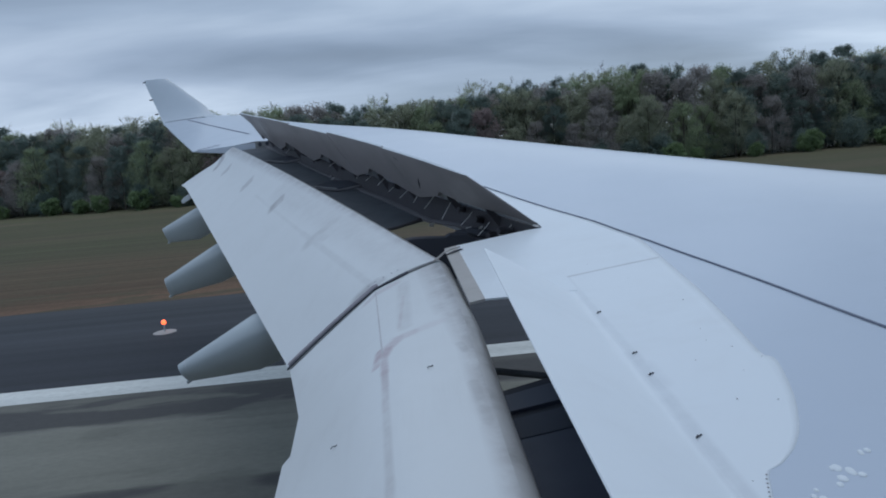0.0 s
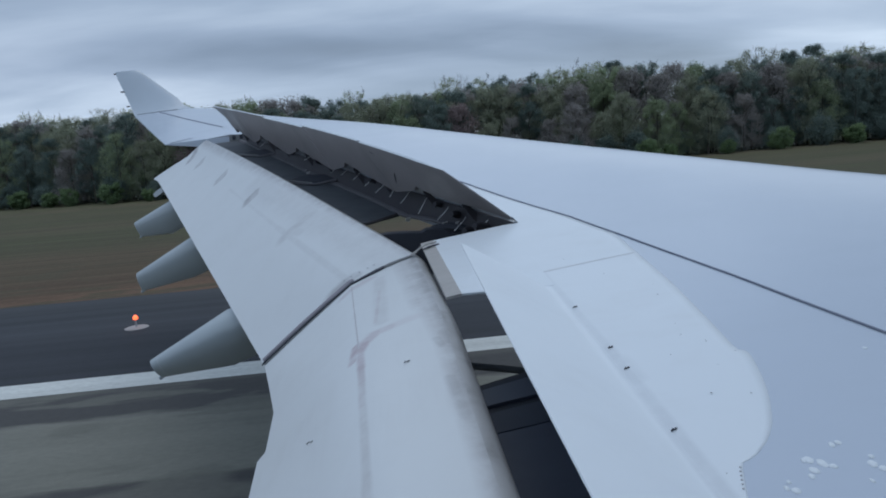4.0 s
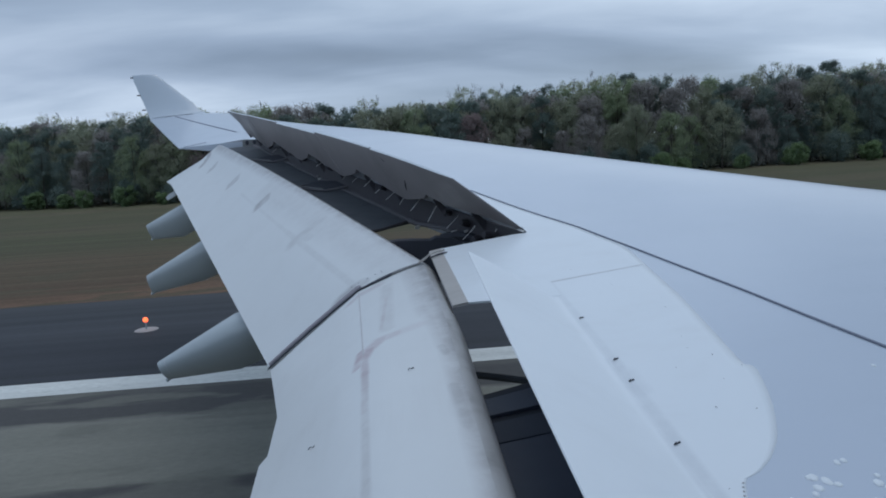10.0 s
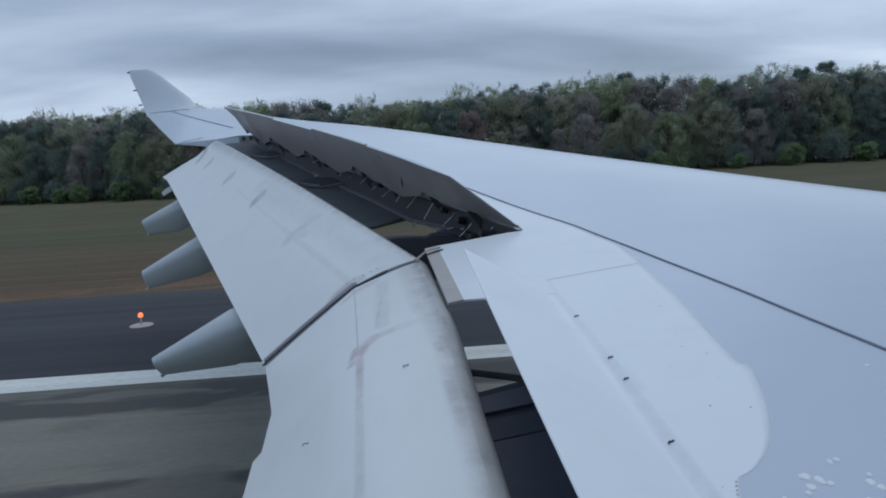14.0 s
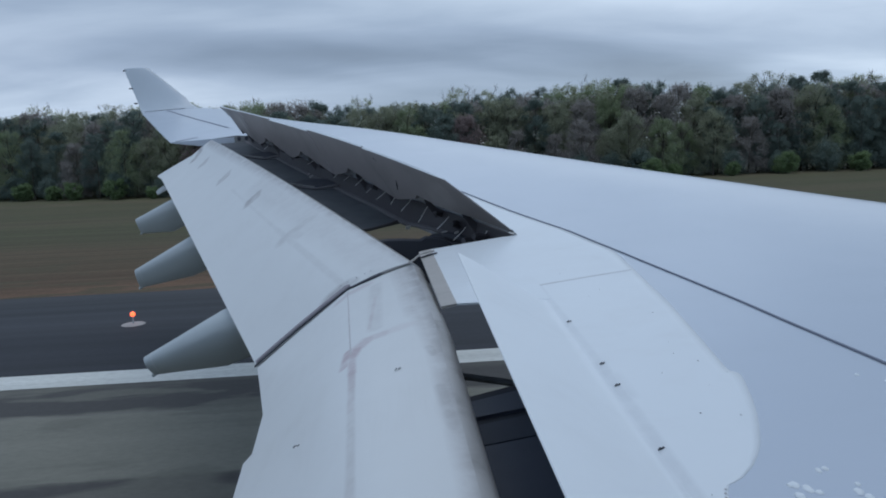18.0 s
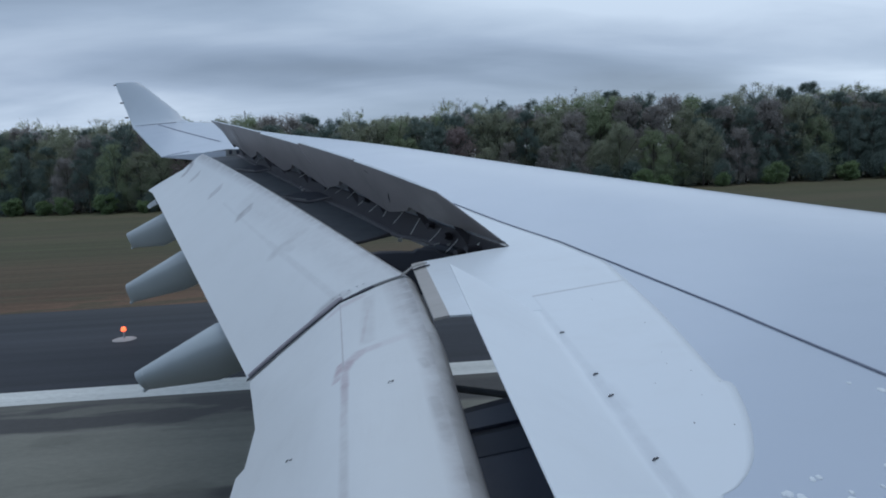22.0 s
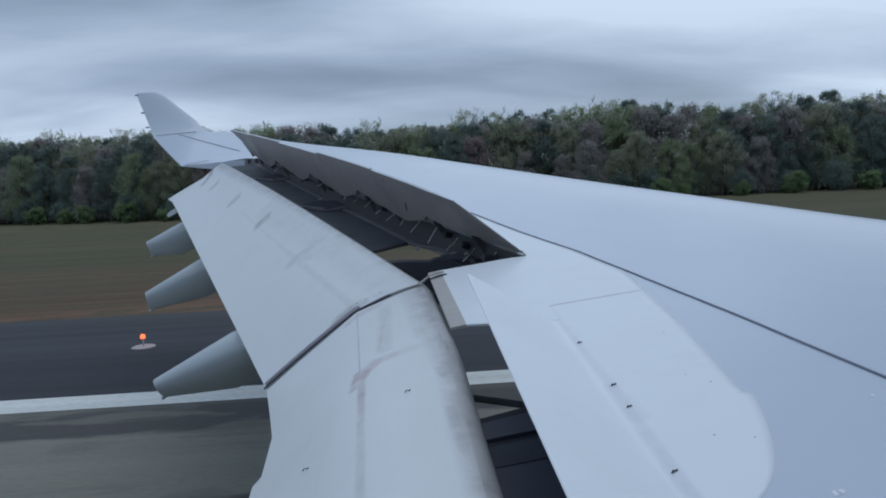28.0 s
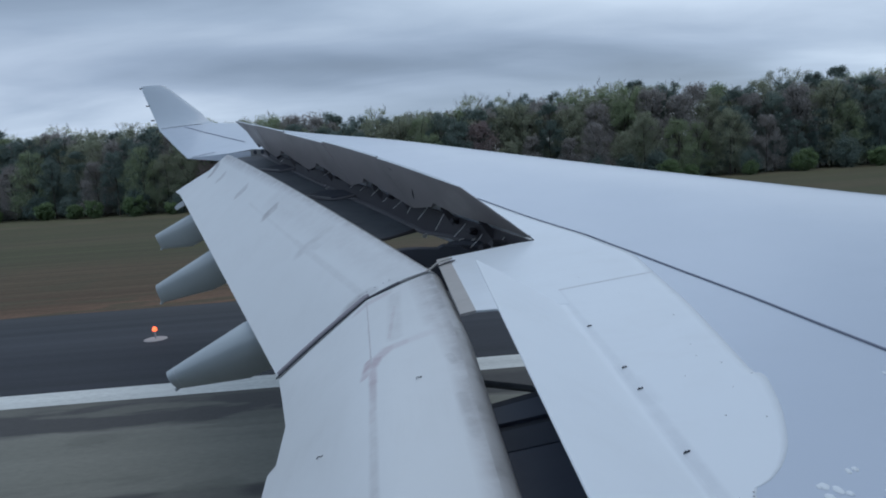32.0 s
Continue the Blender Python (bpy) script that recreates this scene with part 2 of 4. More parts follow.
smeared(UNDER, (0.55, 0.53, 0.52), [(-10.64, 10.75, -10.58, 10.35, 0.14, 0.45), (-14.27, 18.72, -14.20, 18.70, 0.12, 1.0), (-14.45, 19.0, -14.35, 18.85, 0.10, 0.5)], 0.8)
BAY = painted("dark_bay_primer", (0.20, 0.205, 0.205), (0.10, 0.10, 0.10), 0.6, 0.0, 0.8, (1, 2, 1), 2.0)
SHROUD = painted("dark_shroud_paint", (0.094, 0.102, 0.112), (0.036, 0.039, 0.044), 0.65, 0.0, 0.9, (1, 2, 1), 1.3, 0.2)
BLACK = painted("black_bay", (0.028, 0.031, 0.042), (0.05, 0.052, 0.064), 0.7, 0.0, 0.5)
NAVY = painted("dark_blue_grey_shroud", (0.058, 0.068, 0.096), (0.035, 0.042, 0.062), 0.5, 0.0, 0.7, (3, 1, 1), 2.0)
SHROUD_BLUE = painted("shaded_blue_shroud", (0.038, 0.046, 0.066), (0.03, 0.036, 0.052), 0.6, 0.0, 0.6, (3, 1, 1), 2.0)
SEAL = painted("dark_rubber_seal", (0.14, 0.158, 0.21), (0.17, 0.19, 0.23), 0.6, 0.0, 0.5)
BEIGE = painted("beige_seal_strip", (0.40, 0.38, 0.36), (0.2, 0.18, 0.17), 0.6, 0.0, 0.5, (1, 4, 1), 3.0)
ROD = painted("bright_rod", (0.86, 0.86, 0.85), (0.5, 0.5, 0.5), 0.3, 0.2, 0.3)
STEEL = painted("dull_steel", (0.45, 0.45, 0.44), (0.2, 0.2, 0.2), 0.35, 0.0, 0.5)
# hull is out of sight; tone kept dark to lessen bounce on the wing
HULL = painted("low_bounce_hull_paint", (0.20, 0.22, 0.26), (0.16, 0.17, 0.2), 0.3, 0.4, 0.2)
# spar tone set below the flange's, painting in the depth shade of the bay
SPAR = painted("shaded_brown_primer", (0.066, 0.062, 0.070), (0.042, 0.039, 0.043), 0.6, 0.0, 0.6, (1, 0.6, 1), 2.5)
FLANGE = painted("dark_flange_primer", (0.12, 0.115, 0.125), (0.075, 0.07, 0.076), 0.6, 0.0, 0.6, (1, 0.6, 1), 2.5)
JOINT = painted("filled_joint", (0.605, 0.62, 0.64), (0.48, 0.49, 0.50), 0.5, 0.0, 0.6)
LINE_GREY = painted("panel_line_grey", (0.47, 0.455, 0.47), (0.34, 0.31, 0.32), 0.5, 0.0, 0.6)
DROP = painted("dried_droplet", (0.70, 0.74, 0.77), (0.58, 0.63, 0.67), 0.6, 0.0, 0.5, (1, 1, 1), 20.0)


def ground_material(name, stops, y0, y1, along=0.02, wobble=1.2, rough=0.9, blot=0.3, grain=0.25, patch=None):
    """Bands across the strip with wavering borders, drawn out along it; patch: colour of irregular blots."""
    m, n, l, b = material(name, rough)
    sep = n.new("ShaderNodeSeparateXYZ")
    l.new(n.new("ShaderNodeNewGeometry").outputs["Position"], sep.inputs[0])
    wav = noise_node(n, l, coords(n, l, (along * 4, 0.35, 1)), 1.0, 5, 0.6)
    y = math_node(n, l, "ADD", sep.outputs[1], math_node(n, l, "MULTIPLY", math_node(n, l, "SUBTRACT", wav, 0.5), 2 * wobble))
    f = math_node(n, l, "DIVIDE", math_node(n, l, "SUBTRACT", y, y0), y1 - y0, True)
    base = ramp_node(n, l, f, stops)
    if patch:
        blots = noise_node(n, l, coords(n, l, (0.16, 0.5, 1), 0.25), 1.0, 4, 0.5, 0.8)
        base = mix_node(n, l, ramp_node(n, l, blots, [(0.54, (0, 0, 0)), (0.60, (0.75,) * 3)]), base, patch)
    streak = noise_node(n, l, coords(n, l, (along, 1.0, 1)), 1.1, 7, 0.62)
    dark = ramp_node(n, l, streak, [(0.3, (1 - blot,) * 3), (0.7, (1 + blot,) * 3)])
    c = mix_node(n, l, 1.0, base, dark, "MULTIPLY")
    fleck = noise_node(n, l, coords(n, l, (0.5, 1, 1)), 9, 6, 0.7)
    c = mix_node(n, l, 1.0, c, ramp_node(n, l, fleck, [(0.3, (1 - grain,) * 3), (0.7, (1 + grain,) * 3)]), "MULTIPLY")
    l.new(c, b.inputs["Base Color"])
    b.inputs["Specular IOR Level"].default_value = 0.25
    bump(n, l, b, fleck, 0.3, 0.02)
    return m


A, B2, B3 = (0.075, 0.073, 0.071), (0.20, 0.198, 0.168), (0.105, 0.102, 0.095)
RUNWAY = ground_material("worn_runway_pavement", [(0.0, B2), (0.553, B2), (0.562, A), (0.612, A), (0.622, B2), (0.795, B2), (0.808, A), (0.876, A), (0.888, B3), (0.95, B3), (1.0, B3)], 2.0, 23.0, 0.03, 0.95, 0.85, 0.07, 0.10, (0.155, 0.153, 0.131))
SHOULDER = ground_material("dark_asphalt_shoulder", [(0.0, (0.035, 0.0375, 0.044)), (0.38, (0.035, 0.0375, 0.044)), (0.42, (0.047, 0.050, 0.057)), (0.66, (0.047, 0.050, 0.057)), (0.7, (0.040, 0.043, 0.049)), (1.0, (0.052, 0.054, 0.058))], 22.0, 34.6, 0.008, 0.25, 0.8, 0.25, 0.12)
GRASS = ground_material("dry_spring_grass", [(0.0, (0.15, 0.09, 0.058)), (0.02, (0.135, 0.08, 0.05)), (0.05, (0.100, 0.066, 0.041)), (0.12, (0.090, 0.066, 0.039)), (0.20, (0.098, 0.072, 0.043)), (0.28, (0.074, 0.068, 0.036)), (0.40, (0.074, 0.073, 0.036)), (0.50, (0.092, 0.076, 0.043)), (0.62, (0.076, 0.074, 0.037)), (0.74, (0.090, 0.080, 0.043)), (0.86, (0.086, 0.082, 0.042)), (0.94, (0.115, 0.094, 0.057)), (1.0, (0.10, 0.094, 0.050))], 34.4, 125.0, 0.03, 4.2, 0.95, 0.28, 0.28, (0.080, 0.068, 0.040))
PAINT = ground_material("worn_white_line_paint", [(0.0, (0.62, 0.63, 0.60)), (1.0, (0.62, 0.63, 0.60))], 20.5, 23.0, 0.05, 0.1, 0.8, 0.15, 0.15)


def leaf_material(name, dark, light):
    m, n, l, b = material(name, 0.75)
    r = n.new("ShaderNodeNewGeometry").outputs["Random Per Island"]
    o = n.new("ShaderNodeObjectInfo").outputs["Random"]
    f = math_node(n, l, "ADD", math_node(n, l, "MULTIPLY", r, 0.6), math_node(n, l, "MULTIPLY", o, 0.4), True)
    l.new(ramp_node(n, l, f, [(0.0, dark), (1.0, light)]), b.inputs["Base Color"])
    b.inputs["Specular IOR Level"].default_value = 0.15
    # sprays of leaves scatter light mostly upwards and outwards
    soft = n.new("ShaderNodeVectorMath")
    soft.operation = "MULTIPLY_ADD"
    l.new(n.new("ShaderNodeNewGeometry").outputs["Normal"], soft.inputs[0])
    soft.inputs[1].default_value, soft.inputs[2].default_value = (0.4, 0.4, 0.4), (0.0, -0.3, 0.55)
    l.new(soft.outputs[0], b.inputs["Normal"])
    tr = n.new("ShaderNodeBsdfTranslucent")
    l.new(b.inputs["Base Color"].links[0].from_socket, tr.inputs[0])
    mx = n.new("ShaderNodeMixShader")
    mx.inputs[0].default_value = 0.6
    l.new(b.outputs[0], mx.inputs[1])
    l.new(tr.outputs[0], mx.inputs[2])
    l.new(mx.outputs[0], n["Material Output"].inputs[0])
    return m


LEAF_GREEN = leaf_material("spring_leaf", (0.275, 0.335, 0.215), (0.335, 0.40, 0.245))
LEAF_BUD = leaf_material("budding_twigs", (0.335, 0.318, 0.305), (0.385, 0.362, 0.34))
LEAF_OLIVE = leaf_material("opening_olive_leaf", (0.31, 0.335, 0.25), (0.375, 0.405, 0.29))
LEAF_RED = leaf_material("red_bud", (0.32, 0.26, 0.255), (0.355, 0.28, 0.27))
LEAF_PALE = leaf_material("pale_new_leaf", (0.28, 0.32, 0.19), (0.36, 0.40, 0.235))
LEAF_PINE = leaf_material("pine_needle", (0.165, 0.22, 0.20), (0.21, 0.265, 0.23))
LEAF_BUSH = leaf_material("bush_leaf", (0.18, 0.26, 0.135), (0.25, 0.335, 0.17))
BARK = painted("bark", (0.085, 0.072, 0.06), (0.04, 0.035, 0.03), 0.9, 0.0, 0.8, (4, 4, 0.6), 4.0)


# ---------------------------------------------------------------- mesh helpers
def mesh_of(name, verts, faces, mat, smooth=False):
    me = bpy.data.meshes.new(name)
    me.from_pydata([tuple(v) for v in verts], [], faces)
    me.materials.append(mat)
    if smooth:
        me.polygons.foreach_set("use_smooth", [True] * len(me.polygons))
    me.update()
    return me


def part(name, data, parent, label=""):
    ob = new(name, data)
    ob.parent = parent
    return tagged(ob, label)


def fix_normals(me):
    bm = bmesh.new()
    bm.from_mesh(me)
    bmesh.ops.recalc_face_normals(bm, faces=bm.faces)
    bm.to_mesh(me)
    bm.free()
    return me


def loft(name, rings, mat, closed=True, caps=True, smooth=True):
    """A skin through rings of equally many points."""
    k = len(rings[0])
    verts = [p for r in rings for p in r]
    faces = []
    for i in range(len(rings) - 1):
        for j in range(k if closed else k - 1):
            a, b = i * k + j, i * k + (j + 1) % k
            faces.append((a, b, b + k, a + k))
    if caps and closed:
        faces.append(tuple(range(k))[::-1])
        faces.append(tuple((len(rings) - 1) * k + j for j in range(k)))
    me = mesh_of(name, verts, faces, mat, False)
    fix_normals(me)
    if smooth:
        for p in me.polygons:
            p.use_smooth = len(p.vertices) == 4
        me.set_sharp_from_angle(angle=radians(32))
    return me


def slab(name, top, drop, mat):
    """A plate: a polygon given by its upper corners, thickened by drop."""
    n = len(top)
    d = Vector(drop)
    verts = [Vector(p) for p in top] + [Vector(p) + d for p in top]
    faces = [tuple(range(n)), tuple(range(2 * n - 1, n - 1, -1))] + [(i, i + n, (i + 1) % n + n, (i + 1) % n) for i in range(n)]
    return fix_normals(mesh_of(name, verts, faces, mat))


def tube(name, pts, radius, mat, sides=8, squash=1.0):
    rings = []
    pts = [Vector(p) for p in pts]
    for i, p in enumerate(pts):
        d = (pts[min(i + 1, len(pts) - 1)] - pts[max(i - 1, 0)]).normalized()
        s = d.cross(Vector((0, 0, 1)))
        s = s.normalized() if s.length > 1e-4 else Vector((1, 0, 0))
        u = s.cross(d)
        r = radius[i] if isinstance(radius, (list, tuple)) else radius
        rings.append([p + s * (r * math.cos(a)) + u * (r * squash * math.sin(a)) for a in (2 * math.pi * j / sides for j in range(sides))])
    return loft(name, rings, mat)


def interp(x, xs, ys):
    return float(np.interp(x, xs, ys))


# ---------------------------------------------------------------- ground
def sheet(name, x0, x1, y0, y1, z, mat, nx=1, ny=1):
    verts = [(x0 + (x1 - x0) * i / nx, y0 + (y1 - y0) * j / ny, z) for j in range(ny + 1) for i in range(nx + 1)]
    faces = [(j * (nx + 1) + i, j * (nx + 1) + i + 1, (j + 1) * (nx + 1) + i + 1, (j + 1) * (nx + 1) + i) for j in range(ny) for i in range(nx)]
    return mesh_of(name, verts, faces, mat)


def block(name, x0, x1, y0, y1, z0, z1, mat):
    return slab(name, [(x0, y0, z1), (x1, y0, z1), (x1, y1, z1), (x0, y1, z1)], (0, 0, z0 - z1), mat)


ground = tagged(new("ground", sheet("ground", -2500, 2500, -2500, 2500, -0.06, GRASS, 8, 8)), "dry brown and green spring grass beside the runway", "grass", kind="structure")
runway = tagged(new("runway", block("runway", -1500, 1500, -27, 21.6, -0.3, 0.0, RUNWAY)), "worn grey runway pavement with dark tar patches", "runway", kind="structure")
shoulder = tagged(new("runway_shoulder", block("runway_shoulder", -1500, 1500, 21.6, 34.6, -0.3, -0.004, SHOULDER)), "dark asphalt shoulder beyond the runway edge line", "pavement", kind="structure")
edge_line = tagged(new("edge_line", block("edge_line", -1500, 1500, 20.95, 22.15, -0.002, 0.006, PAINT)), "worn white painted runway edge line", "road marking", kind="structure")

# runway edge lights, one every sixty metres
def runway_light():
    root = tagged(new("runway_light"), "low runway edge light with an amber lamp on a pale base", "runway light", "runway edge lights")
    ring = [[(r * math.cos(a), r * math.sin(a), z) for a in (2 * math.pi * j / 16 for j in range(16))] for r, z in ((0.40, -0.02), (0.40, 0.01), (0.35, 0.03), (0.12, 0.04))]
    part("base_plate", loft("base_plate", ring, BEIGE), root)
    part("stem", tube("stem", [(0, 0, 0.03), (0, 0, 0.30)], 0.03, FAIRING, 8), root)
    ring = [[(r * math.cos(a), r * math.sin(a), z) for a in (2 * math.pi * j / 12 for j in range(12))] for r, z in ((0.05, 0.29), (0.085, 0.31), (0.085, 0.37), (0.06, 0.43), (0.02, 0.45))]
    part("lamp", loft("lamp", ring, AMBER), root, "glowing amber lamp glass")
    return root


AMBER, _, _, b_a = material("amber_lamp_glass", 0.2)
b_a.inputs["Base Color"].default_value = (0.8, 0.25, 0.08, 1)
b_a.inputs["Emission Color"].default_value = (1.0, 0.13, 0.045, 1)
b_a.inputs["Emission Strength"].default_value = 2.2
lamp_post = runway_light()
lamp_post.matrix_basis = pose(-20.3, 28.0, -0.004)
for k in (-3, -2, -1, 1, 2, 3):
    copy_thing(lamp_post, pose(-20.3 + 60 * k, 28.0, -0.004))

# ---------------------------------------------------------------- the airliner
airliner = tagged(new("airliner"), "white and grey airliner wing with raised spoilers and lowered flaps", "airplane")

PROFILE_S = (0, .004, .012, .03, .06, .1, .2, .3, .4, .5, .6, .7, .8, .9, 1)
PROFILE_U = (0, .008, .0145, .023, .032, .041, .053, .058, .058, .054, .047, .038, .0265, .013, 0)
SPAN = (2.8, 9.5, 20, 29)


def smooth_table(xs, ys, n=400):
    """The profile drawn out into a smooth curve, denser towards the leading edge."""
    r, y = np.sqrt(np.array(xs)), np.array(ys)
    slope = np.gradient(y, r)
    t = np.linspace(0, 1, n)
    k = np.clip(np.searchsorted(r, t) - 1, 0, len(r) - 2)
    h = r[k + 1] - r[k]
    f = (t - r[k]) / h
    out = (2 * f**3 - 3 * f**2 + 1) * y[k] + (f**3 - 2 * f**2 + f) * h * slope[k] + (3 * f**2 - 2 * f**3) * y[k + 1] + (f**3 - f**2) * h * slope[k + 1]
    return t * t, out


SKIN_S, SKIN_U = smooth_table(PROFILE_S, PROFILE_U)


def x_le(y):
    return -0.16 - 0.625 * (y - 2.8)


def x_te(y):
    return -11.8 - 0.405 * (y - 9.5) if y > 9.5 else -11.8 + 0.06 * (9.5 - y)


def z_te(y):
    return 4.38 + 0.112 * (y - 9.5) + 0.0018 * (y - 9.5) ** 2


SOFT = (-1.5, -0.9, -0.3, 0.3, 0.9, 1.5)


def z_up(x, y):
    """Upper skin, blended over the kink of the trailing edge."""
    te = sum(x_te(y + k) for k in SOFT) / len(SOFT)
    s = min(max((x_le(y) - x) / (x_le(y) - te), 0), 1)
    p = interp(s, SKIN_S, SKIN_U)
    out = 0.0
    for k in SOFT:
        c = x_le(y + k) - x_te(y + k)
        out += z_te(y + k) + (1 - s) * c * interp(y + k, SPAN, (.0206, -.0035, .0142, -.036)) + c * interp(y + k, SPAN, (.79, .585, 1.11, .86)) * p
    return out / len(SOFT)


def z_low(x, y):
    c = x_le(y) - x_te(y)
    s = min(max((x_le(y) - x) / c, 0), 1)
    chord = z_te(y) + (1 - s) * c * interp(y, SPAN, (.0206, -.0035, .0142, -.036))
    return chord - c * 0.9 * interp(s, (0, .01, .04, .12, .3, .5, .7, .85, 1), (0, .012, .022, .038, .06, .058, .035, .012, .002))


def x_hinge(y):
    return -9.92 - 0.442 * (y - 10)


def x_aft(y):
    """Where the fixed upper skin ends."""
    if y < 9.77:
        return -10.10
    if y <= 20.3:
        return x_hinge(max(y, 10.0))
    if y <= 21.36:
        return -14.36 - 2.14 * (y - 20.05) / 1.31
    return x_te(y) + 0.02


def bay_depth(y):
    """Depth of the spar below the hinge line in the spoiler bay."""
    return interp(y, (9.9, 10.95, 11.1, 11.4, 11.9, 12.1, 13.2, 15.7, 20.3), (.42, .42, .26, .25, .31, .34, .29, .24, .12))


stations = sorted({2.4, 2.8, 3.2, 9.765, 9.775, 9.98, 20.28, 20.32, 20.6, 20.9, 21.355, 21.365, 28.75, 28.9, 29.05} | {3.5 + 0.125 * i for i in range(132)} | {21.0 + 0.3 * i for i in range(26)})
rings = []
for y in stations:
    xa, xl = x_aft(y), x_le(y)
    frac = [0, .002, .005, .01, .016, .024, .034, .046, .06, .076] + [.094 + .0206 * i for i in range(45)]
    top = [(xl - f * (xl - xa), y, z_up(xl - f * (xl - xa), y)) for f in frac]
    thick = bay_depth(y) - 0.04 if 9.77 < y < 20.3 else (0.30 if y <= 9.77 else 0.03)
    low = []
    for f in reversed(frac[1:]):
        x = xl - f * (xl - xa)
        low.append((x, y, z_up(x, y) - 0.02 - thick if f == 1 else min(z_low(x, y), z_up(x, y) - 0.02)))
    rings.append(top + low)
wing = part("wing", loft("wing", rings, WING_GREY), airliner, "grey painted swept wing skin")

# white painted trailing-edge panel behind the dark seal
LINE_Y = (2.9, 4.4, 5.966, 6.655, 7.209, 7.879, 8.715, 9.742, 10.826, 12.108, 12.4)
LINE_X = (-8.36, -8.53, -8.729, -8.827, -8.90, -9.012, -9.172, -9.412, -9.795, -10.231, -10.33)


def x_line(y):
    return interp(y, LINE_Y, LINE_X)


def x_white(y):
    return interp(y, (4.5, 4.9, 5.14, 5.185, 5.19, 5.21, 5.235, 5.28, 5.332, 5.39, 5.45, 5.57, 5.688, 5.82, 5.948, 6.05, 6.099, 6.125, 6.14, 6.203, 6.638, 7.357, 8.2, 8.922), (-10.09, -10.02, -9.926, -9.90, -9.87, -9.833, -9.804, -9.755, -9.713, -9.672, -9.638, -9.581, -9.532, -9.486, -9.448, -9.42, -9.415, -9.425, -9.442, -9.44, -9.386, -9.305, -9.25, -9.207))


verts, faces = [], []
ys = [3.4, 4.0, 4.5, 4.9, 5.14, 5.18, 5.19, 5.21, 5.235, 5.28, 5.332, 5.39, 5.45, 5.57, 5.688, 5.82, 5.948, 6.0, 6.05, 6.08, 6.099, 6.115, 6.125, 6.14, 6.203, 6.4] + [6.5 + 0.125 * i for i in range(27)] + [9.768, 9.774, 9.875, 10.0, 10.2, 10.5, 10.8, 11.1, 11.4, 11.7, 12.0, 12.2]
for y in ys:
    a = x_white(y) if y < 8.85 else x_line(y) - 0.012
    b = min(-10.10 if y < 9.77 else x_hinge(max(y, 10.0)), a - 0.002)
    verts.append((a, y, z_up(a, y) - 0.004))
    for f in range(13):
        x = a + (b - a) * (f / 12 if f else 0.004)
        verts.append((x, y, z_up(x, y) + 0.002))
for i in range(len(ys) - 1):
    for f in range(13):
        faces.append((i * 14 + f, i * 14 + f + 1, i * 14 + f + 15, i * 14 + f + 14))
part("trailing_edge_panel", fix_normals(mesh_of("trailing_edge_panel", verts, faces, PANEL_WHITE, True)), wing, "white painted panel with a rounded paint edge")


def strip(name, pts, width, lift, mat):
    """A thin raised strip lying on the wing skin."""
    verts, faces = [], []
    for i, (x, y) in enumerate(pts):
        x2, y2 = pts[min(i + 1, len(pts) - 1)]
        x1, y1 = pts[max(i - 1, 0)]
        dx, dy = x2 - x1, y2 - y1
        q = math.hypot(dx, dy)
        nx, ny = -dy / q * width / 2, dx / q * width / 2
        for k, h in ((-1, 0), (-0.6, lift), (0.6, lift), (1, 0)):
            px, py = x + nx * k, y + ny * k
            verts.append((px, py, z_up(px, py) + h + 0.003))
    for i in range(len(pts) - 1):
        for k in range(3):
            faces.append((i * 4 + k, i * 4 + k + 1, i * 4 + k + 5, i * 4 + k + 4))
    return fix_normals(mesh_of(name, verts, faces, mat))


part("seal", strip("seal", [(x_line(y), y) for y in [2.9 + 0.2 * i for i in range(47)]], 0.021, 0.006, SEAL), wing, "dark rubber seal along the rear spar")
part("panel_joint", strip("panel_joint", [(-9.273 - 0.79 * f / 10, 8.202 - 0.104 * f / 10) for f in range(11)], 0.02, 0.002, JOINT), wing, "thin grey panel joint")

# fixed panel between the two spoiler groups, with its end strip
part("fixed_panel", slab("fixed_panel", [(-10.04, 7.735, z_up(-10.04, 7.735) + 0.0045), (-10.04, 9.755, z_up(-10.04, 9.755) + 0.0045), (-10.16, 9.745, z_up(-10.16, 9.745) + 0.0045), (-10.79, 9.725, 4.486), (-10.70, 7.94, 4.30)], (0, 0, -0.014), WHITE), wing, "white fixed panel")
part("end_strip", slab("end_strip", [(-10.70, 7.94, 4.302), (-10.79, 9.725, 4.488), (-10.91, 9.70, 4.471), (-10.82, 7.93, 4.285)], (0, 0, -0.02), BEIGE), wing, "beige worn sealing strip")
part("strap", tube("strap", [(-10.90, 9.40, 4.452), (-10.84, 9.44, 4.466), (-10.77, 9.485, 4.476), (-10.74, 9.50, 4.478)], [0.007, 0.009, 0.009, 0.005], BLACK, 6), wing, "dark strap across the sealing strip")
part("bay_end_wall", slab("bay_end_wall", [(-9.95, 9.772, 4.565), (-10.80, 9.735, 4.47), (-10.80, 9.735, 4.2), (-9.95, 9.772, 4.1)], (0, -0.012, 0), SPAR), wing, "dark end wall of the spoiler bay")

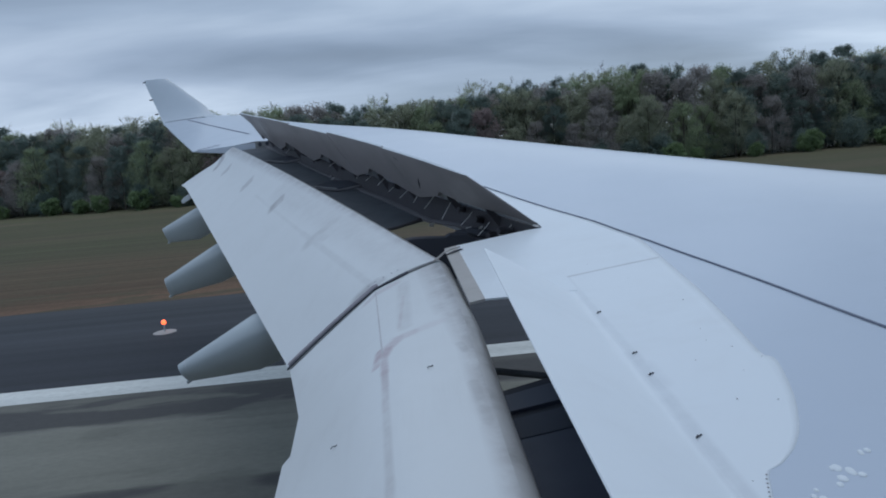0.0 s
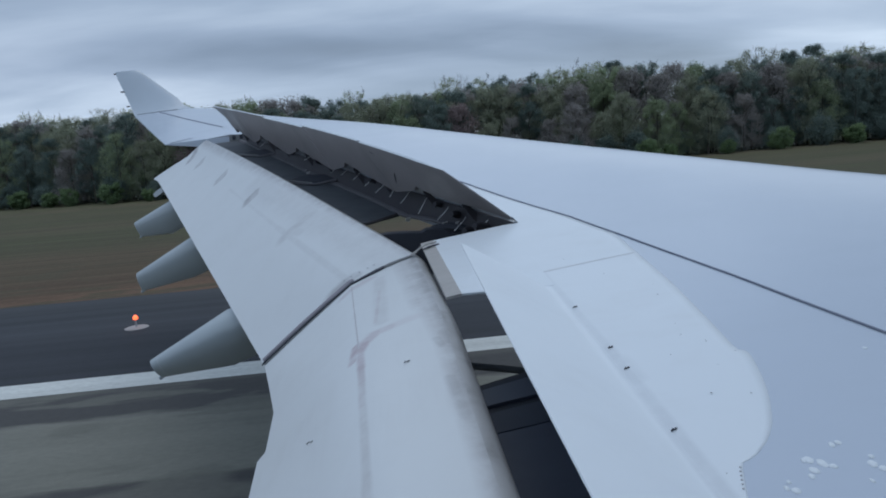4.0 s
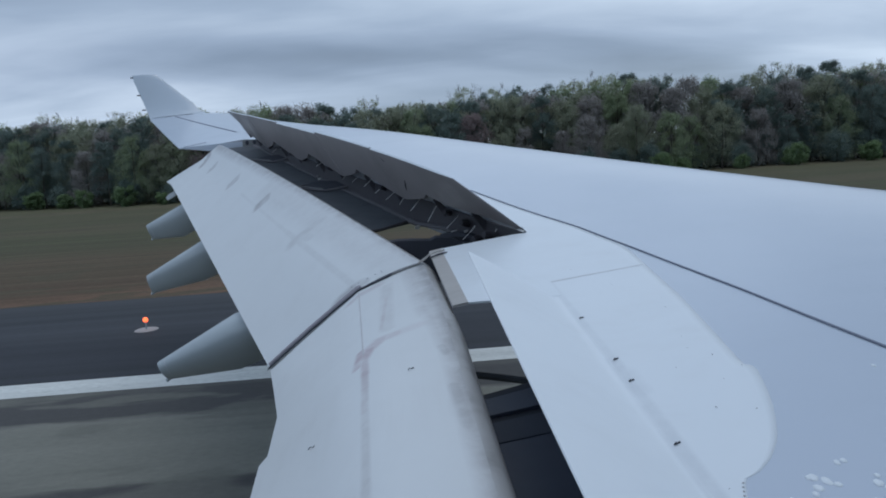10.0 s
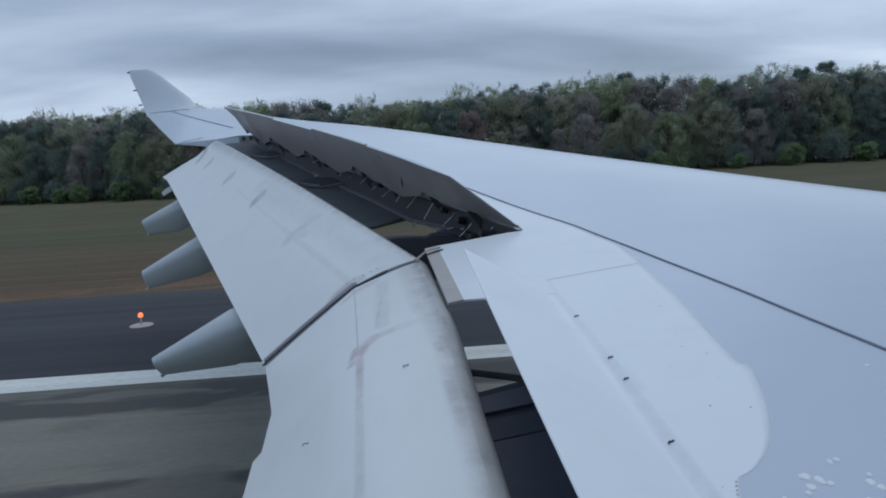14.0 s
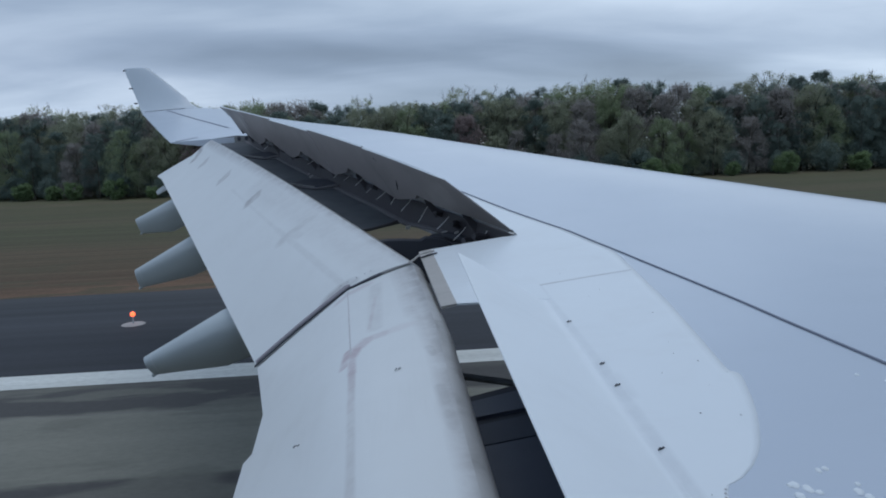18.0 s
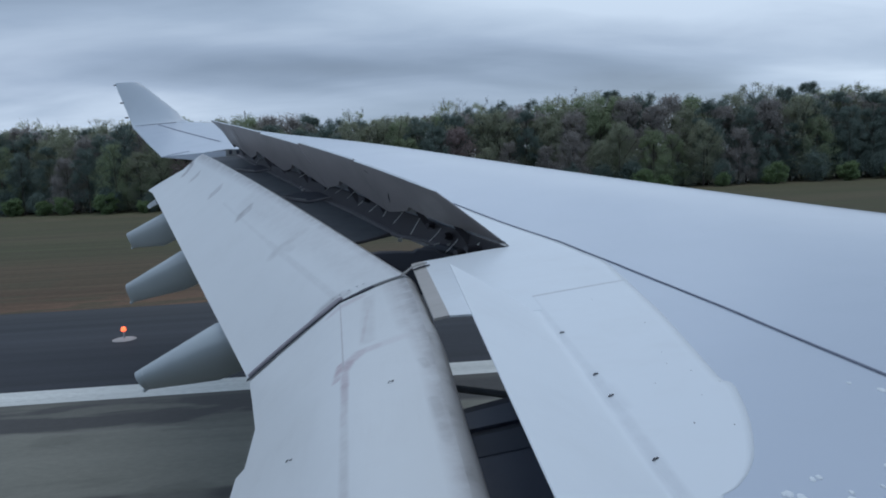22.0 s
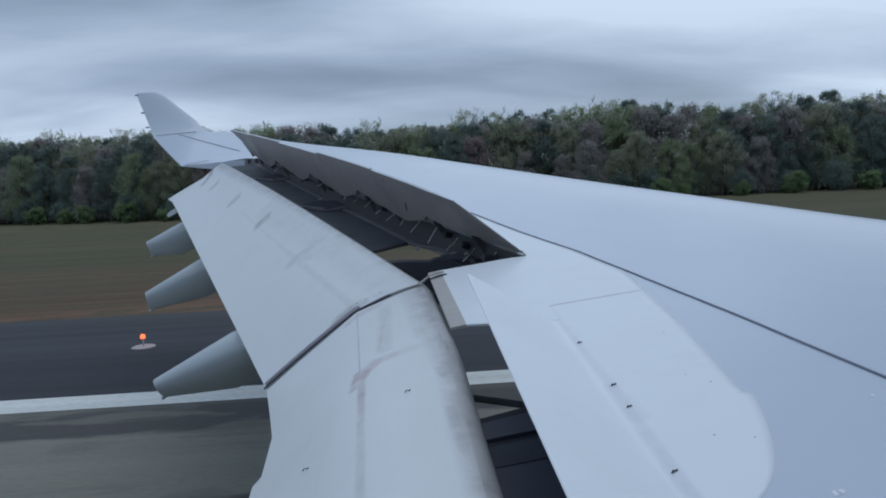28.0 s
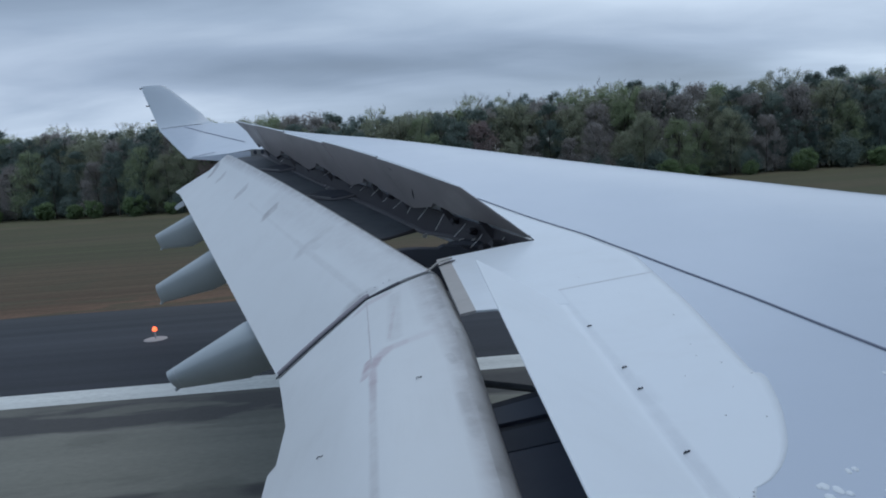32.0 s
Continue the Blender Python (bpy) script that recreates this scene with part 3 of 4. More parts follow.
# rear spar wall and bay under the outer spoilers
spar, beam = [], []
for i in range(43):
    y = 9.95 + 10.3 * i / 42
    x, z, d = x_hinge(y) - 0.01, z_up(x_hinge(y), y), bay_depth(y)
    spar.append([(x, y, z - 0.03), (x - 0.03, y, z - 0.03), (x - 0.07, y, z - d + 0.01), (x, y, z - d)])
    beam.append([(x - 0.05, y, z - d + 0.015), (x - 0.11, y, z - d + 0.01), (x - 0.13, y, z - d - 0.005), (x - 0.13, y, z - d - 0.03), (x - 0.04, y, z - d - 0.05)])
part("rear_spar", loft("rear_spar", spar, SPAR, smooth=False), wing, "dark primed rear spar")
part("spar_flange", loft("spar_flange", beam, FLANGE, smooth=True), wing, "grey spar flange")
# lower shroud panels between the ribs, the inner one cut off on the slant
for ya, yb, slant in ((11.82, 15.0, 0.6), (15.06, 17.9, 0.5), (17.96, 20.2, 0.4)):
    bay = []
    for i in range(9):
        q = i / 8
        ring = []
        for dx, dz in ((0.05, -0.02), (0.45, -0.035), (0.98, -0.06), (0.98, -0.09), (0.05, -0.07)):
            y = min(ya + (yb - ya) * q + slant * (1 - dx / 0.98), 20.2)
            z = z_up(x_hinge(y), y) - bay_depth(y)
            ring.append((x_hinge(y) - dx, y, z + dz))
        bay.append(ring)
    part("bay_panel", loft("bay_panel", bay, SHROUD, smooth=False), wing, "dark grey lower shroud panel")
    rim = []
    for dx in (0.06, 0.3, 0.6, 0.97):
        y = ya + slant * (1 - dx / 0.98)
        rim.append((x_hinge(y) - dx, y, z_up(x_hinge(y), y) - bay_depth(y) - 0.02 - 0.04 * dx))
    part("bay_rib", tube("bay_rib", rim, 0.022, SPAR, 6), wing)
# brackets and an added black block filling the dark by the flap gap
for y, dx, dz, size in ((10.35, 0.18, -0.22, 0.5), (10.55, 0.22, -0.26, 0.7), (10.75, 0.16, -0.15, 0.6), (11.0, 0.16, -0.20, 0.9), (11.95, 0.14, -0.33, 0.9), (15.6, 0.12, -0.22, 0.9), (15.75, 0.12, -0.20, 0.5), (18.2, 0.10, -0.15, 0.8)):
    x, z = x_hinge(y), z_up(x_hinge(y), y)
    part("bracket", slab("bracket", [(x - dx, y, z + dz), (x - dx - 0.07 * size, y + 0.01, z + dz - 0.01), (x - dx - 0.08 * size, y + 0.02, z + dz - 0.05 * size), (x - dx - 0.02, y + 0.02, z + dz - 0.06 * size)], (0.0, 0.05 * size, 0.0), STEEL), wing, "small bright bracket")
part("flap_carriage", slab("flap_carriage", [(-10.2, 10.45, 4.36), (-10.52, 10.45, 4.44), (-10.62, 10.45, 4.50), (-10.80, 10.45, 4.515), (-10.86, 10.45, 4.485), (-11.05, 10.45, 4.50), (-11.20, 10.45, 4.505), (-11.45, 10.45, 4.49), (-11.5, 10.45, 4.05), (-10.2, 10.45, 4.0)], (0.0, 0.22, 0.0), BLACK), wing, "black block filling the dark end of the bay")
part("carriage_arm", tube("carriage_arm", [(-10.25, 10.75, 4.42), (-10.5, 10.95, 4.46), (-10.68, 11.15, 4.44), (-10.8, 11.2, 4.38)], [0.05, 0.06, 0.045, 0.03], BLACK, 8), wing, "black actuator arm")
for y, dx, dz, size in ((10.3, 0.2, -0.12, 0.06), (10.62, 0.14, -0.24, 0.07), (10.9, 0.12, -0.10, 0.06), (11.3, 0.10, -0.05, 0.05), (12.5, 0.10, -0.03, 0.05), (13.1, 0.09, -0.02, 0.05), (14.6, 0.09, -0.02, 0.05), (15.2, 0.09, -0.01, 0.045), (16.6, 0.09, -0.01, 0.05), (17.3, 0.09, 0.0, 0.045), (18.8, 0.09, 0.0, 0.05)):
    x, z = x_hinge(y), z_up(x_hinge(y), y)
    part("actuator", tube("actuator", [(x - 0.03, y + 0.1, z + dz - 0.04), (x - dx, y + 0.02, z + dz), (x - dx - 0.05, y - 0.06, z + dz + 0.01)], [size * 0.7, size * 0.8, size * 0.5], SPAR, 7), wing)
top_edge, low_edge = [], []
for q in (0, 0.08, 0.2, 0.4, 0.6, 0.8, 1.0):
    y = 20.02 + 1.33 * q
    x = -14.31 - 2.17 * q
    z = z_up(x, y)
    top_edge.append((x, y, z + 0.045 * math.sin(math.pi * min(q * 2.2, 1.0)) * (q < 0.46) - 0.008))
    low_edge.append((x, y, z - 0.05 - 0.42 * (1 - q) ** 1.3))
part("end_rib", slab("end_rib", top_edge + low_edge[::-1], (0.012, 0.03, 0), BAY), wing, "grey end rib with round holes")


def disc(name, centre, normal, r, depth, mat, sides=14, form=((0, 1), (0.7, 1), (1, 0.8))):
    c, d = Vector(centre), Vector(normal).normalized()
    s = d.orthogonal().normalized()
    u = d.cross(s)
    ring = [[c + d * h + s * (r * q * math.cos(a)) + u * (r * q * math.sin(a)) for a in (2 * math.pi * j / sides for j in range(sides))] for h, q in ((depth * g, q) for g, q in form)]
    return loft(name, ring, mat)


# rib holes are black discs, the dark inside put into the colour
for q in (0.075, 0.165):
    x, y = -14.31 - 2.17 * q, 20.02 + 1.33 * q
    part("rib_hole", disc("rib_hole", (x - 0.002, y - 0.004, z_up(x, y) - 0.045), (-0.52, -0.85, 0), 0.055, 0.008, BLACK), wing)

# outer spoilers, raised
TE_IN, TE_OUT = Vector((-10.66, 10.1, 5.18)), Vector((-15.044, 20.2, 6.735))


def spoiler_edge(y):
    f = (y - 10.1) / 10.1
    return TE_IN.lerp(TE_OUT, f) + Vector((0.0, 0, 0.08 * math.sin(math.pi * min(max(f, 0), 1) ** 0.65)))


RODS = ((18.2, .02, -.07), (16.19, .05, -.01), (15.56, .045, -.015), (14.34, .048, -.063), (13.95, .033, -.051), (13.51, .034, -.057), (13.12, -.008, -.091), (12.78, -.05, -.132), (12.35, .038, -.125), (12.05, -.043, -.157), (11.60, -.044, -.212), (11.15, -.112, -.205), (10.79, -.168, -.26), (10.36, -.125, -.17))
spoilers = []
edges = (9.98, 12.02, 14.1, 16.2, 18.3, 20.14)
for k in range(5):
    ya, yb = edges[k] + 0.012, edges[k + 1] - 0.012
    wob = (0.0, 0.012, -0.012, 0.01, 0.0)[k]
    top, low = [], []
    N = 12
    for i in range(N + 1):
        q = i / N
        y = ya + (yb - ya) * q
        yh = y - 0.5 * max(0.0, q - 0.5) / 0.5 if k == 4 else y
        xh = x_hinge(yh)
        if k == 0:
            yh -= 0.215 * max(0.0, 1 - 3 * q)
        h = Vector((xh, yh, z_up(xh, yh) + 0.01))
        t = spoiler_edge(y + 0.06 * q if k == 4 else y) + Vector((0, 0, wob))
        d = t - h
        n = Vector((d.z, 0, -d.x)).normalized() * -1.0
        if k == 0:
            n *= min(1.0, 0.3 + 3 * q)
        cut = interp(q, (0, .05, .55, .60, .63, .95, 1), (.20, .22, .46, .47, .38, .22, .20))
        if k == 0:
            cut = min(cut, 0.03 + q * 1.3)
        if k == 4:
            cut = max(cut, 0.24 + 0.7 * (q - 0.72))
        thick = 0.17 * (1 - cut) / 0.8
        if k == 0:
            thick *= min(1.0, 0.04 + q * 2.2)
        if k == 4:
            thick *= min(1.0, 0.05 + (1 - q) * 3.5)
        top.append([h, h + d * 0.35 + n * -0.012, h + d * 0.7 + n * -0.01, t, t + n * 0.022, h + d * 0.7 + n * 0.03, h + d * 0.35 + n * 0.03, h + n * 0.03])
        low.append([t + n * 0.024, h + d * (0.5 + 0.5 * cut) + n * (thick * 0.55 + 0.02), h + d * cut + n * (thick + 0.03), h + d * (cut - 0.03) + n * (thick - 0.01), h + d * (cut + 0.02) + n * 0.034, h + d * 0.7 + n * 0.034])
    me = loft("spoiler", top, WHITE)
    me.materials.append(UNDER)
    for f in me.polygons:
        f.material_index = 1 if len(f.vertices) > 4 else 0
    sp = part("spoiler", me, airliner, "raised spoiler, white above and dark below")
    spoilers.append(sp)
    part("underside", loft("underside", low, UNDER), sp, "dark grey scalloped underside")
    for q in (0.3, 0.72):
        y = ya + (yb - ya) * q
        h = Vector((x_hinge(y), y, z_up(x_hinge(y), y)))
        d = spoiler_edge(y) - h
        part("hinge_arm", slab("hinge_arm", [h + Vector((-0.02, 0, -0.05)), h + d * 0.24 + Vector((-0.02, 0, -0.03)), h + d * 0.22 + Vector((-0.05, 0, -0.07)), h + Vector((-0.05, 0, -0.16))], (0, 0.04, 0), SPAR), sp)
    for y, za, zb in RODS:
        if ya <= y < yb:
            h, g = Vector((x_hinge(y), y, z_up(x_hinge(y), y))), Vector((x_hinge(y + 0.02), y - 0.03, z_up(x_hinge(y), y)))
            part("rod", tube("rod", [g + Vector((-0.20, 0, zb)), h + Vector((-0.10, 0, za)), h + Vector((-0.06, 0, za + 0.05))], 0.0045, ROD, 6), sp, "thin bright steel rod")

for a, b in (((-11.414, 11.915, 5.462), (-11.240, 11.69, 5.306)), ((-11.078, 11.533, 5.124), (-11.06, 11.736, 4.987))):
    part("crease", tube("crease", [Vector(a) + Vector((-0.006, -0.006, 0)), (Vector(a) + Vector(b)) / 2 + Vector((-0.008, -0.012, 0)), Vector(b) + Vector((-0.006, -0.006, 0))], [0.006, 0.011, 0.005], BLACK, 6), spoilers[0])
part("corner_cap", slab("corner_cap", [(-9.94, 9.775, 4.602), (-9.985, 9.815, 4.622), (-10.005, 9.79, 4.61), (-9.96, 9.76, 4.594)], (0, 0, -0.008), STEEL), spoilers[0], "bright metal corner")
# shroud openings are black plates that paint in the dark inside
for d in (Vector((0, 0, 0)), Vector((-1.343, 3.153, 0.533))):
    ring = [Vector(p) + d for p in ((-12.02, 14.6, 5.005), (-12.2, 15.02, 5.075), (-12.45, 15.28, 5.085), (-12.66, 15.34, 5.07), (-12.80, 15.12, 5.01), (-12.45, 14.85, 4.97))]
    part("rib_opening", slab("rib_opening", ring, (0, 0, -0.05), BLACK), wing, "black plate for the dark of a shroud opening")
    line = [Vector(p) + d for p in ((-11.99, 14.51, 4.99), (-12.2, 14.53, 4.96), (-12.364, 14.575, 4.94), (-12.55, 14.74, 4.96), (-12.742, 14.937, 4.99), (-12.95, 15.05, 4.99))]
    part("rib_arm", tube("rib_arm", line, [0.02, 0.02, 0.018, 0.015, 0.013, 0.012], FLANGE, 8), wing, "curved grey rib arm")
    part("rib_arm", tube("rib_arm", [p + Vector((-0.05, 0.14, 0.03)) for p in line[2:]], 0.009, BAY, 6), wing, "curved grey rib arm")

# inner spoiler, raised about thirty degrees
sp_rings = []
for i in range(9):
    y = 7.72 - 4.4 * i / 8
    h = Vector((-10.10, y, z_up(-10.10, y) + 0.004))
    t = h + Vector((-0.60 + 0.006 * i, 0, 0.385 - 0.008 * i))
    d = t - h
    n = Vector((d.z, 0, -d.x)).normalized()
    sp_rings.append([h + Vector((0.05, 0, 0.0005)), h + Vector((0.0, 0, 0.004)), h + d * 0.04, h + d * 0.3 + n * 0.004, h + d * 0.7 + n * 0.008, t, t - n * 0.006, h + d * 0.5 - n * 0.06, h - n * 0.09])
inner = part("inboard_spoiler", loft("inboard_spoiler", sp_rings, SPOILER_WHITE), airliner, "raised white inboard spoiler")
for bx, y in ((-10.028, 7.207), (-10.023, 6.472), (-10.03, 6.176), (-10.051, 5.505)):
    c = Vector((bx, y, z_up(bx, y) + 0.008))
    part("hinge_bolt", tube("hinge_bolt", [c + Vector((-0.015, -0.010, -0.003)), c + Vector((-0.002, 0.0, 0.001)), c + Vector((0.004, 0.002, -0.003)), c + Vector((0.014, 0.008, 0.0)), c + Vector((0.02, 0.012, -0.003))], [0.0025, 0.0055, 0.0025, 0.005, 0.0025], BLACK, 7), inner, "small dark hinge bolt")

# dark shroud seen down the gap behind the inner spoiler
def shroud_panel(name, far, near, mat, lift, label=""):
    """A strip of the shroud between two slanting edges, each given as (y at x = -10.69, slope)."""
    pts = []
    for (y0, slope), x in ((far, -9.95), (far, -10.9), (near, -10.9), (near, -9.95)):
        y = y0 + (x + 10.69) * slope
        pts.append((x, y, 3.79 + (y - 7.2) * 0.112 + lift))
    part(name, slab(name, pts, (0, 0, -0.05), mat), wing, label)


# black strips and the darker panel paint in shaded faces, NAVY the lit ones
shroud_panel("shaded_edge", (7.279, 0.42), (7.178, 0.39), BLACK, 0.0)
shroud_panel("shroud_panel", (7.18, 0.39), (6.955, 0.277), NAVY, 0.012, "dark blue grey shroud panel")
shroud_panel("shaded_step", (6.957, 0.277), (6.884, 0.29), BLACK, -0.012)
shroud_panel("shroud_panel", (6.886, 0.29), (6.638, 0.244), SHROUD_BLUE, -0.006, "shroud panel toned black blue as in shade")
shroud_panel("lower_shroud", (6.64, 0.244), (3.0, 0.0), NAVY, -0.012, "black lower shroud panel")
part("strut", tube("strut", [(-10.85, 8.1, 3.72), (-10.4, 7.95, 3.675), (-10.05, 7.85, 3.63)], 0.028, SHROUD, 8), wing, "dark actuator strut")


# flaps
def flap(name, sections, label, paint):
    """Sections from inboard outwards: y, then nose, crease and trailing edge as (x, z)."""
    rings = []
    for y, (xn, zn), (xc, zc), (xt, zt) in sections:
        s = math.hypot(xc - xn, zc - zn)
        r = 0.16 * min(1.0, s / 0.6)
        ring = []
        for q in (0, 0.12, 0.25, 0.5, 0.75):
            bulge = 0.05 * s * math.sin(math.pi * (0.25 + 0.75 * q))
            ring.append((xn + (xc - xn) * q, y, zn + (zc - zn) * q + bulge))
        ring.append((xc, y, zc + 0.006))
        for q in (0.3, 0.65, 1):
            ring.append((xc + (xt - xc) * q, y, zc + (zt - zc) * q + 0.012 * math.sin(math.pi * q)))
        ring.append((xt + 0.01, y, zt - 0.02))
        ring.append((xc - 0.05, y, zc - 0.22))
        ring.append((xn - 0.25 * s, y, zn - 0.36))
        for a in (-60, -35, -10, 15, 38, 60):
            ring.append((xn - 0.01 + r * 0.85 * math.cos(radians(a)), y, zn - r * 1.1 + r * 1.25 * math.sin(radians(a))))
        rings.append(ring)
    me = loft(name, rings, paint)
    me.materials.append(NOSE)
    me.materials.append(BAY)
    k = len(rings[0])
    for i, f in enumerate(me.polygons):
        if len(f.vertices) == 4:
            j = i % k
            f.material_index = 2 if 9 <= j <= 13 else (1 if 14 <= j <= 17 else 0)
    return part(name, me, airliner, label)


out_sec = []
for i in range(10):
    q = i / 9
    y = 9.56 + (20.42 - 9.56) * q
    out_sec.append((y, (-10.99 - 4.37 * q, 4.36 + 1.60 * q + 0.05 * math.sin(math.pi * q)), (-11.62 - 4.19 * q, 4.16 + 1.46 * q), (-12.54 - 4.08 * q, 3.46 + 1.71 * q)))
y, nn, cc, tt = out_sec[-1]
out_sec[-1] = (y - 0.40, (nn[0] + 0.15, nn[1] - 0.055), (cc[0] + 0.145, cc[1] - 0.05), (tt[0] + 0.14, tt[1] - 0.06))
for dy, back, drop in ((0.22, -0.05, 0.02), (0.10, -0.01, 0.035), (0.03, 0.06, 0.06), (0.0, 0.13, 0.09)):
    out_sec.append((y - dy, (nn[0] - back, nn[1] - drop), (cc[0] - 0.3 * back + 0.02, cc[1] - 0.2 * drop), tt))
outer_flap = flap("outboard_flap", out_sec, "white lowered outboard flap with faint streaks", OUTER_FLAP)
in_sec = []
for y, xt in ((3.1, -12.045), (5.4, -12.065), (6.44, -12.085), (6.80, -12.105), (6.92, -12.075), (7.1, -12.085), (7.52, -12.11), (8.5, -12.31), (9.46, -12.51)):
    xc = interp(y, (3.1, 5.41, 6.59, 9.48), (-11.25, -11.36, -11.42, -11.61))
    zc = interp(y, (3.1, 5.41, 6.59, 9.48), (3.82, 4.07, 4.11, 4.16))
    zt = interp(y, (3.1, 6.44, 7.52, 9.48), (3.28, 3.62, 3.68, 3.46))
    xn = interp(y, (3.1, 5.33, 7.76, 9.45), (-10.80, -10.855, -10.895, -10.98))
    zn = interp(y, (3.1, 5.33, 7.76, 9.45), (3.86, 4.07, 4.26, 4.36))
    in_sec.append((y, (xn, zn), (xc, zc), (xt, zt)))
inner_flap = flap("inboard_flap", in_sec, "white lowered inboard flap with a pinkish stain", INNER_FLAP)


def in_flap_point(y, u, lift=0.004):
    """u: 0 at the nose, 1 at the crease, 2 at the trailing edge."""
    rows = []
    for j in (1, 2, 3):
        rows.append((interp(y, [s[0] for s in in_sec], [s[j][0] for s in in_sec]), interp(y, [s[0] for s in in_sec], [s[j][1] for s in in_sec])))
    a, b = (rows[0], rows[1]) if u <= 1 else (rows[1], rows[2])
    f = u if u <= 1 else u - 1
    s = math.hypot(rows[1][0] - rows[0][0], rows[1][1] - rows[0][1])
    z = a[1] + (b[1] - a[1]) * f + (0.05 * s * math.sin(math.pi * (0.25 + 0.75 * f)) if u <= 1 else 0.012 * math.sin(math.pi * f))
    return Vector((a[0] + (b[0] - a[0]) * f, y, z + lift))


def out_flap_point(q, u, lift=0.004):
    n, c, t = (-10.99 - 4.37 * q, 4.36 + 1.60 * q + 0.05 * math.sin(math.pi * q)), (-11.62 - 4.19 * q, 4.16 + 1.46 * q), (-12.54 - 4.08 * q, 3.46 + 1.71 * q)
    a, b = (n, c) if u <= 1 else (c, t)
    f = u if u <= 1 else u - 1
    s = math.hypot(c[0] - n[0], c[1] - n[1])
    z = a[1] + (b[1] - a[1]) * f + (0.05 * s * math.sin(math.pi * (0.25 + 0.75 * f)) if u <= 1 else 0.012 * math.sin(math.pi * f))
    return Vector((a[0] + (b[0] - a[0]) * f, 9.56 + 10.86 * q, z + lift))


def ribbon(name, pts, width, mat, side=(0, 1, 0), lift=0.004):
    verts, faces = [], []
    s = Vector(side).normalized()
    for i, p in enumerate(pts):
        w = width[i] if isinstance(width, (list, tuple)) else width
        for k, h in ((-0.5, -0.012), (-0.42, lift), (0.42, lift), (0.5, -0.012)):
            verts.append(p + s * (w * k) + Vector((0, 0, h)))
    for i in range(len(pts) - 1):
        for k in range(3):
            faces.append((i * 4 + k, i * 4 + k + 1, i * 4 + k + 5, i * 4 + k + 4))
    return fix_normals(mesh_of(name, verts, faces, mat))


# dark gap between the two flaps, with its worn rim
part("gap_seal", ribbon("gap_seal", [out_flap_point(0, u, 0.01) + Vector((0, -0.05, 0)) for u in (0.46, 0.5, 0.6, 0.8, 1.0, 1.25, 1.5, 1.75, 2.0)], [0.08, 0.12, 0.125, 0.09, 0.05, 0.05, 0.055, 0.06, 0.06], BLACK), outer_flap, "black gap seal")
part("gap_cover", ribbon("gap_cover", [out_flap_point(0, u, 0.012) + Vector((0, -0.05, 0)) for u in (0.02, 0.12, 0.25, 0.38, 0.47)], [0.05, 0.07, 0.09, 0.10, 0.08], BAY), outer_flap, "grey worn gap cover")
part("gap_rim", ribbon("gap_rim", [out_flap_point(0.0034, u, 0.012) for u in (0.94, 1.0, 1.25, 1.5, 1.75, 1.99)], [0.05, 0.075, 0.06, 0.058, 0.055, 0.05], MAUVE, (-4.15, 10.86, 1.6)), outer_flap, "worn mauve grey rim")
part("torn_seal", ribbon("torn_seal", [Vector((-11.03, 9.40, 4.41)), Vector((-10.97, 9.47, 4.43)), Vector((-10.92, 9.55, 4.455)), Vector((-10.86, 9.60, 4.475)), Vector((-10.76, 9.62, 4.49))], [0.03, 0.07, 0.05, 0.04, 0.03], BEIGE), outer_flap, "torn grey sealing strip")
# crease lines along the flaps
part("crease", ribbon("crease", [in_flap_point(y, 1.0, 0.006) for y in (7.3, 7.6, 7.9, 8.2, 8.6, 9, 9.4)], 0.014, LINE_GREY, (1, 0, 0), 0.001), inner_flap)

# stains, marks and screws on the flaps
for y, u in ((6.75, 0.51), (6.38, 1.46)):
    p = in_flap_point(y, u, 0.006)
    part("screw_mark", tube("screw_mark", [p + Vector((-0.016, -0.022, 0)), p + Vector((-0.010, 0.004, 0.002)), p + Vector((0.004, -0.003, 0.002)), p + Vector((0.014, 0.018, 0))], [0.0032, 0.0028, 0.0024, 0.004], BLACK, 6), inner_flap)
for i, u in enumerate((0.55, 0.65, 0.78, 0.92, 1.02)):
    part("screw", disc("screw", out_flap_point(0.012, u, 0.006), (0, 0.2, 1), 0.008, 0.004, SEAL, 8), outer_flap)

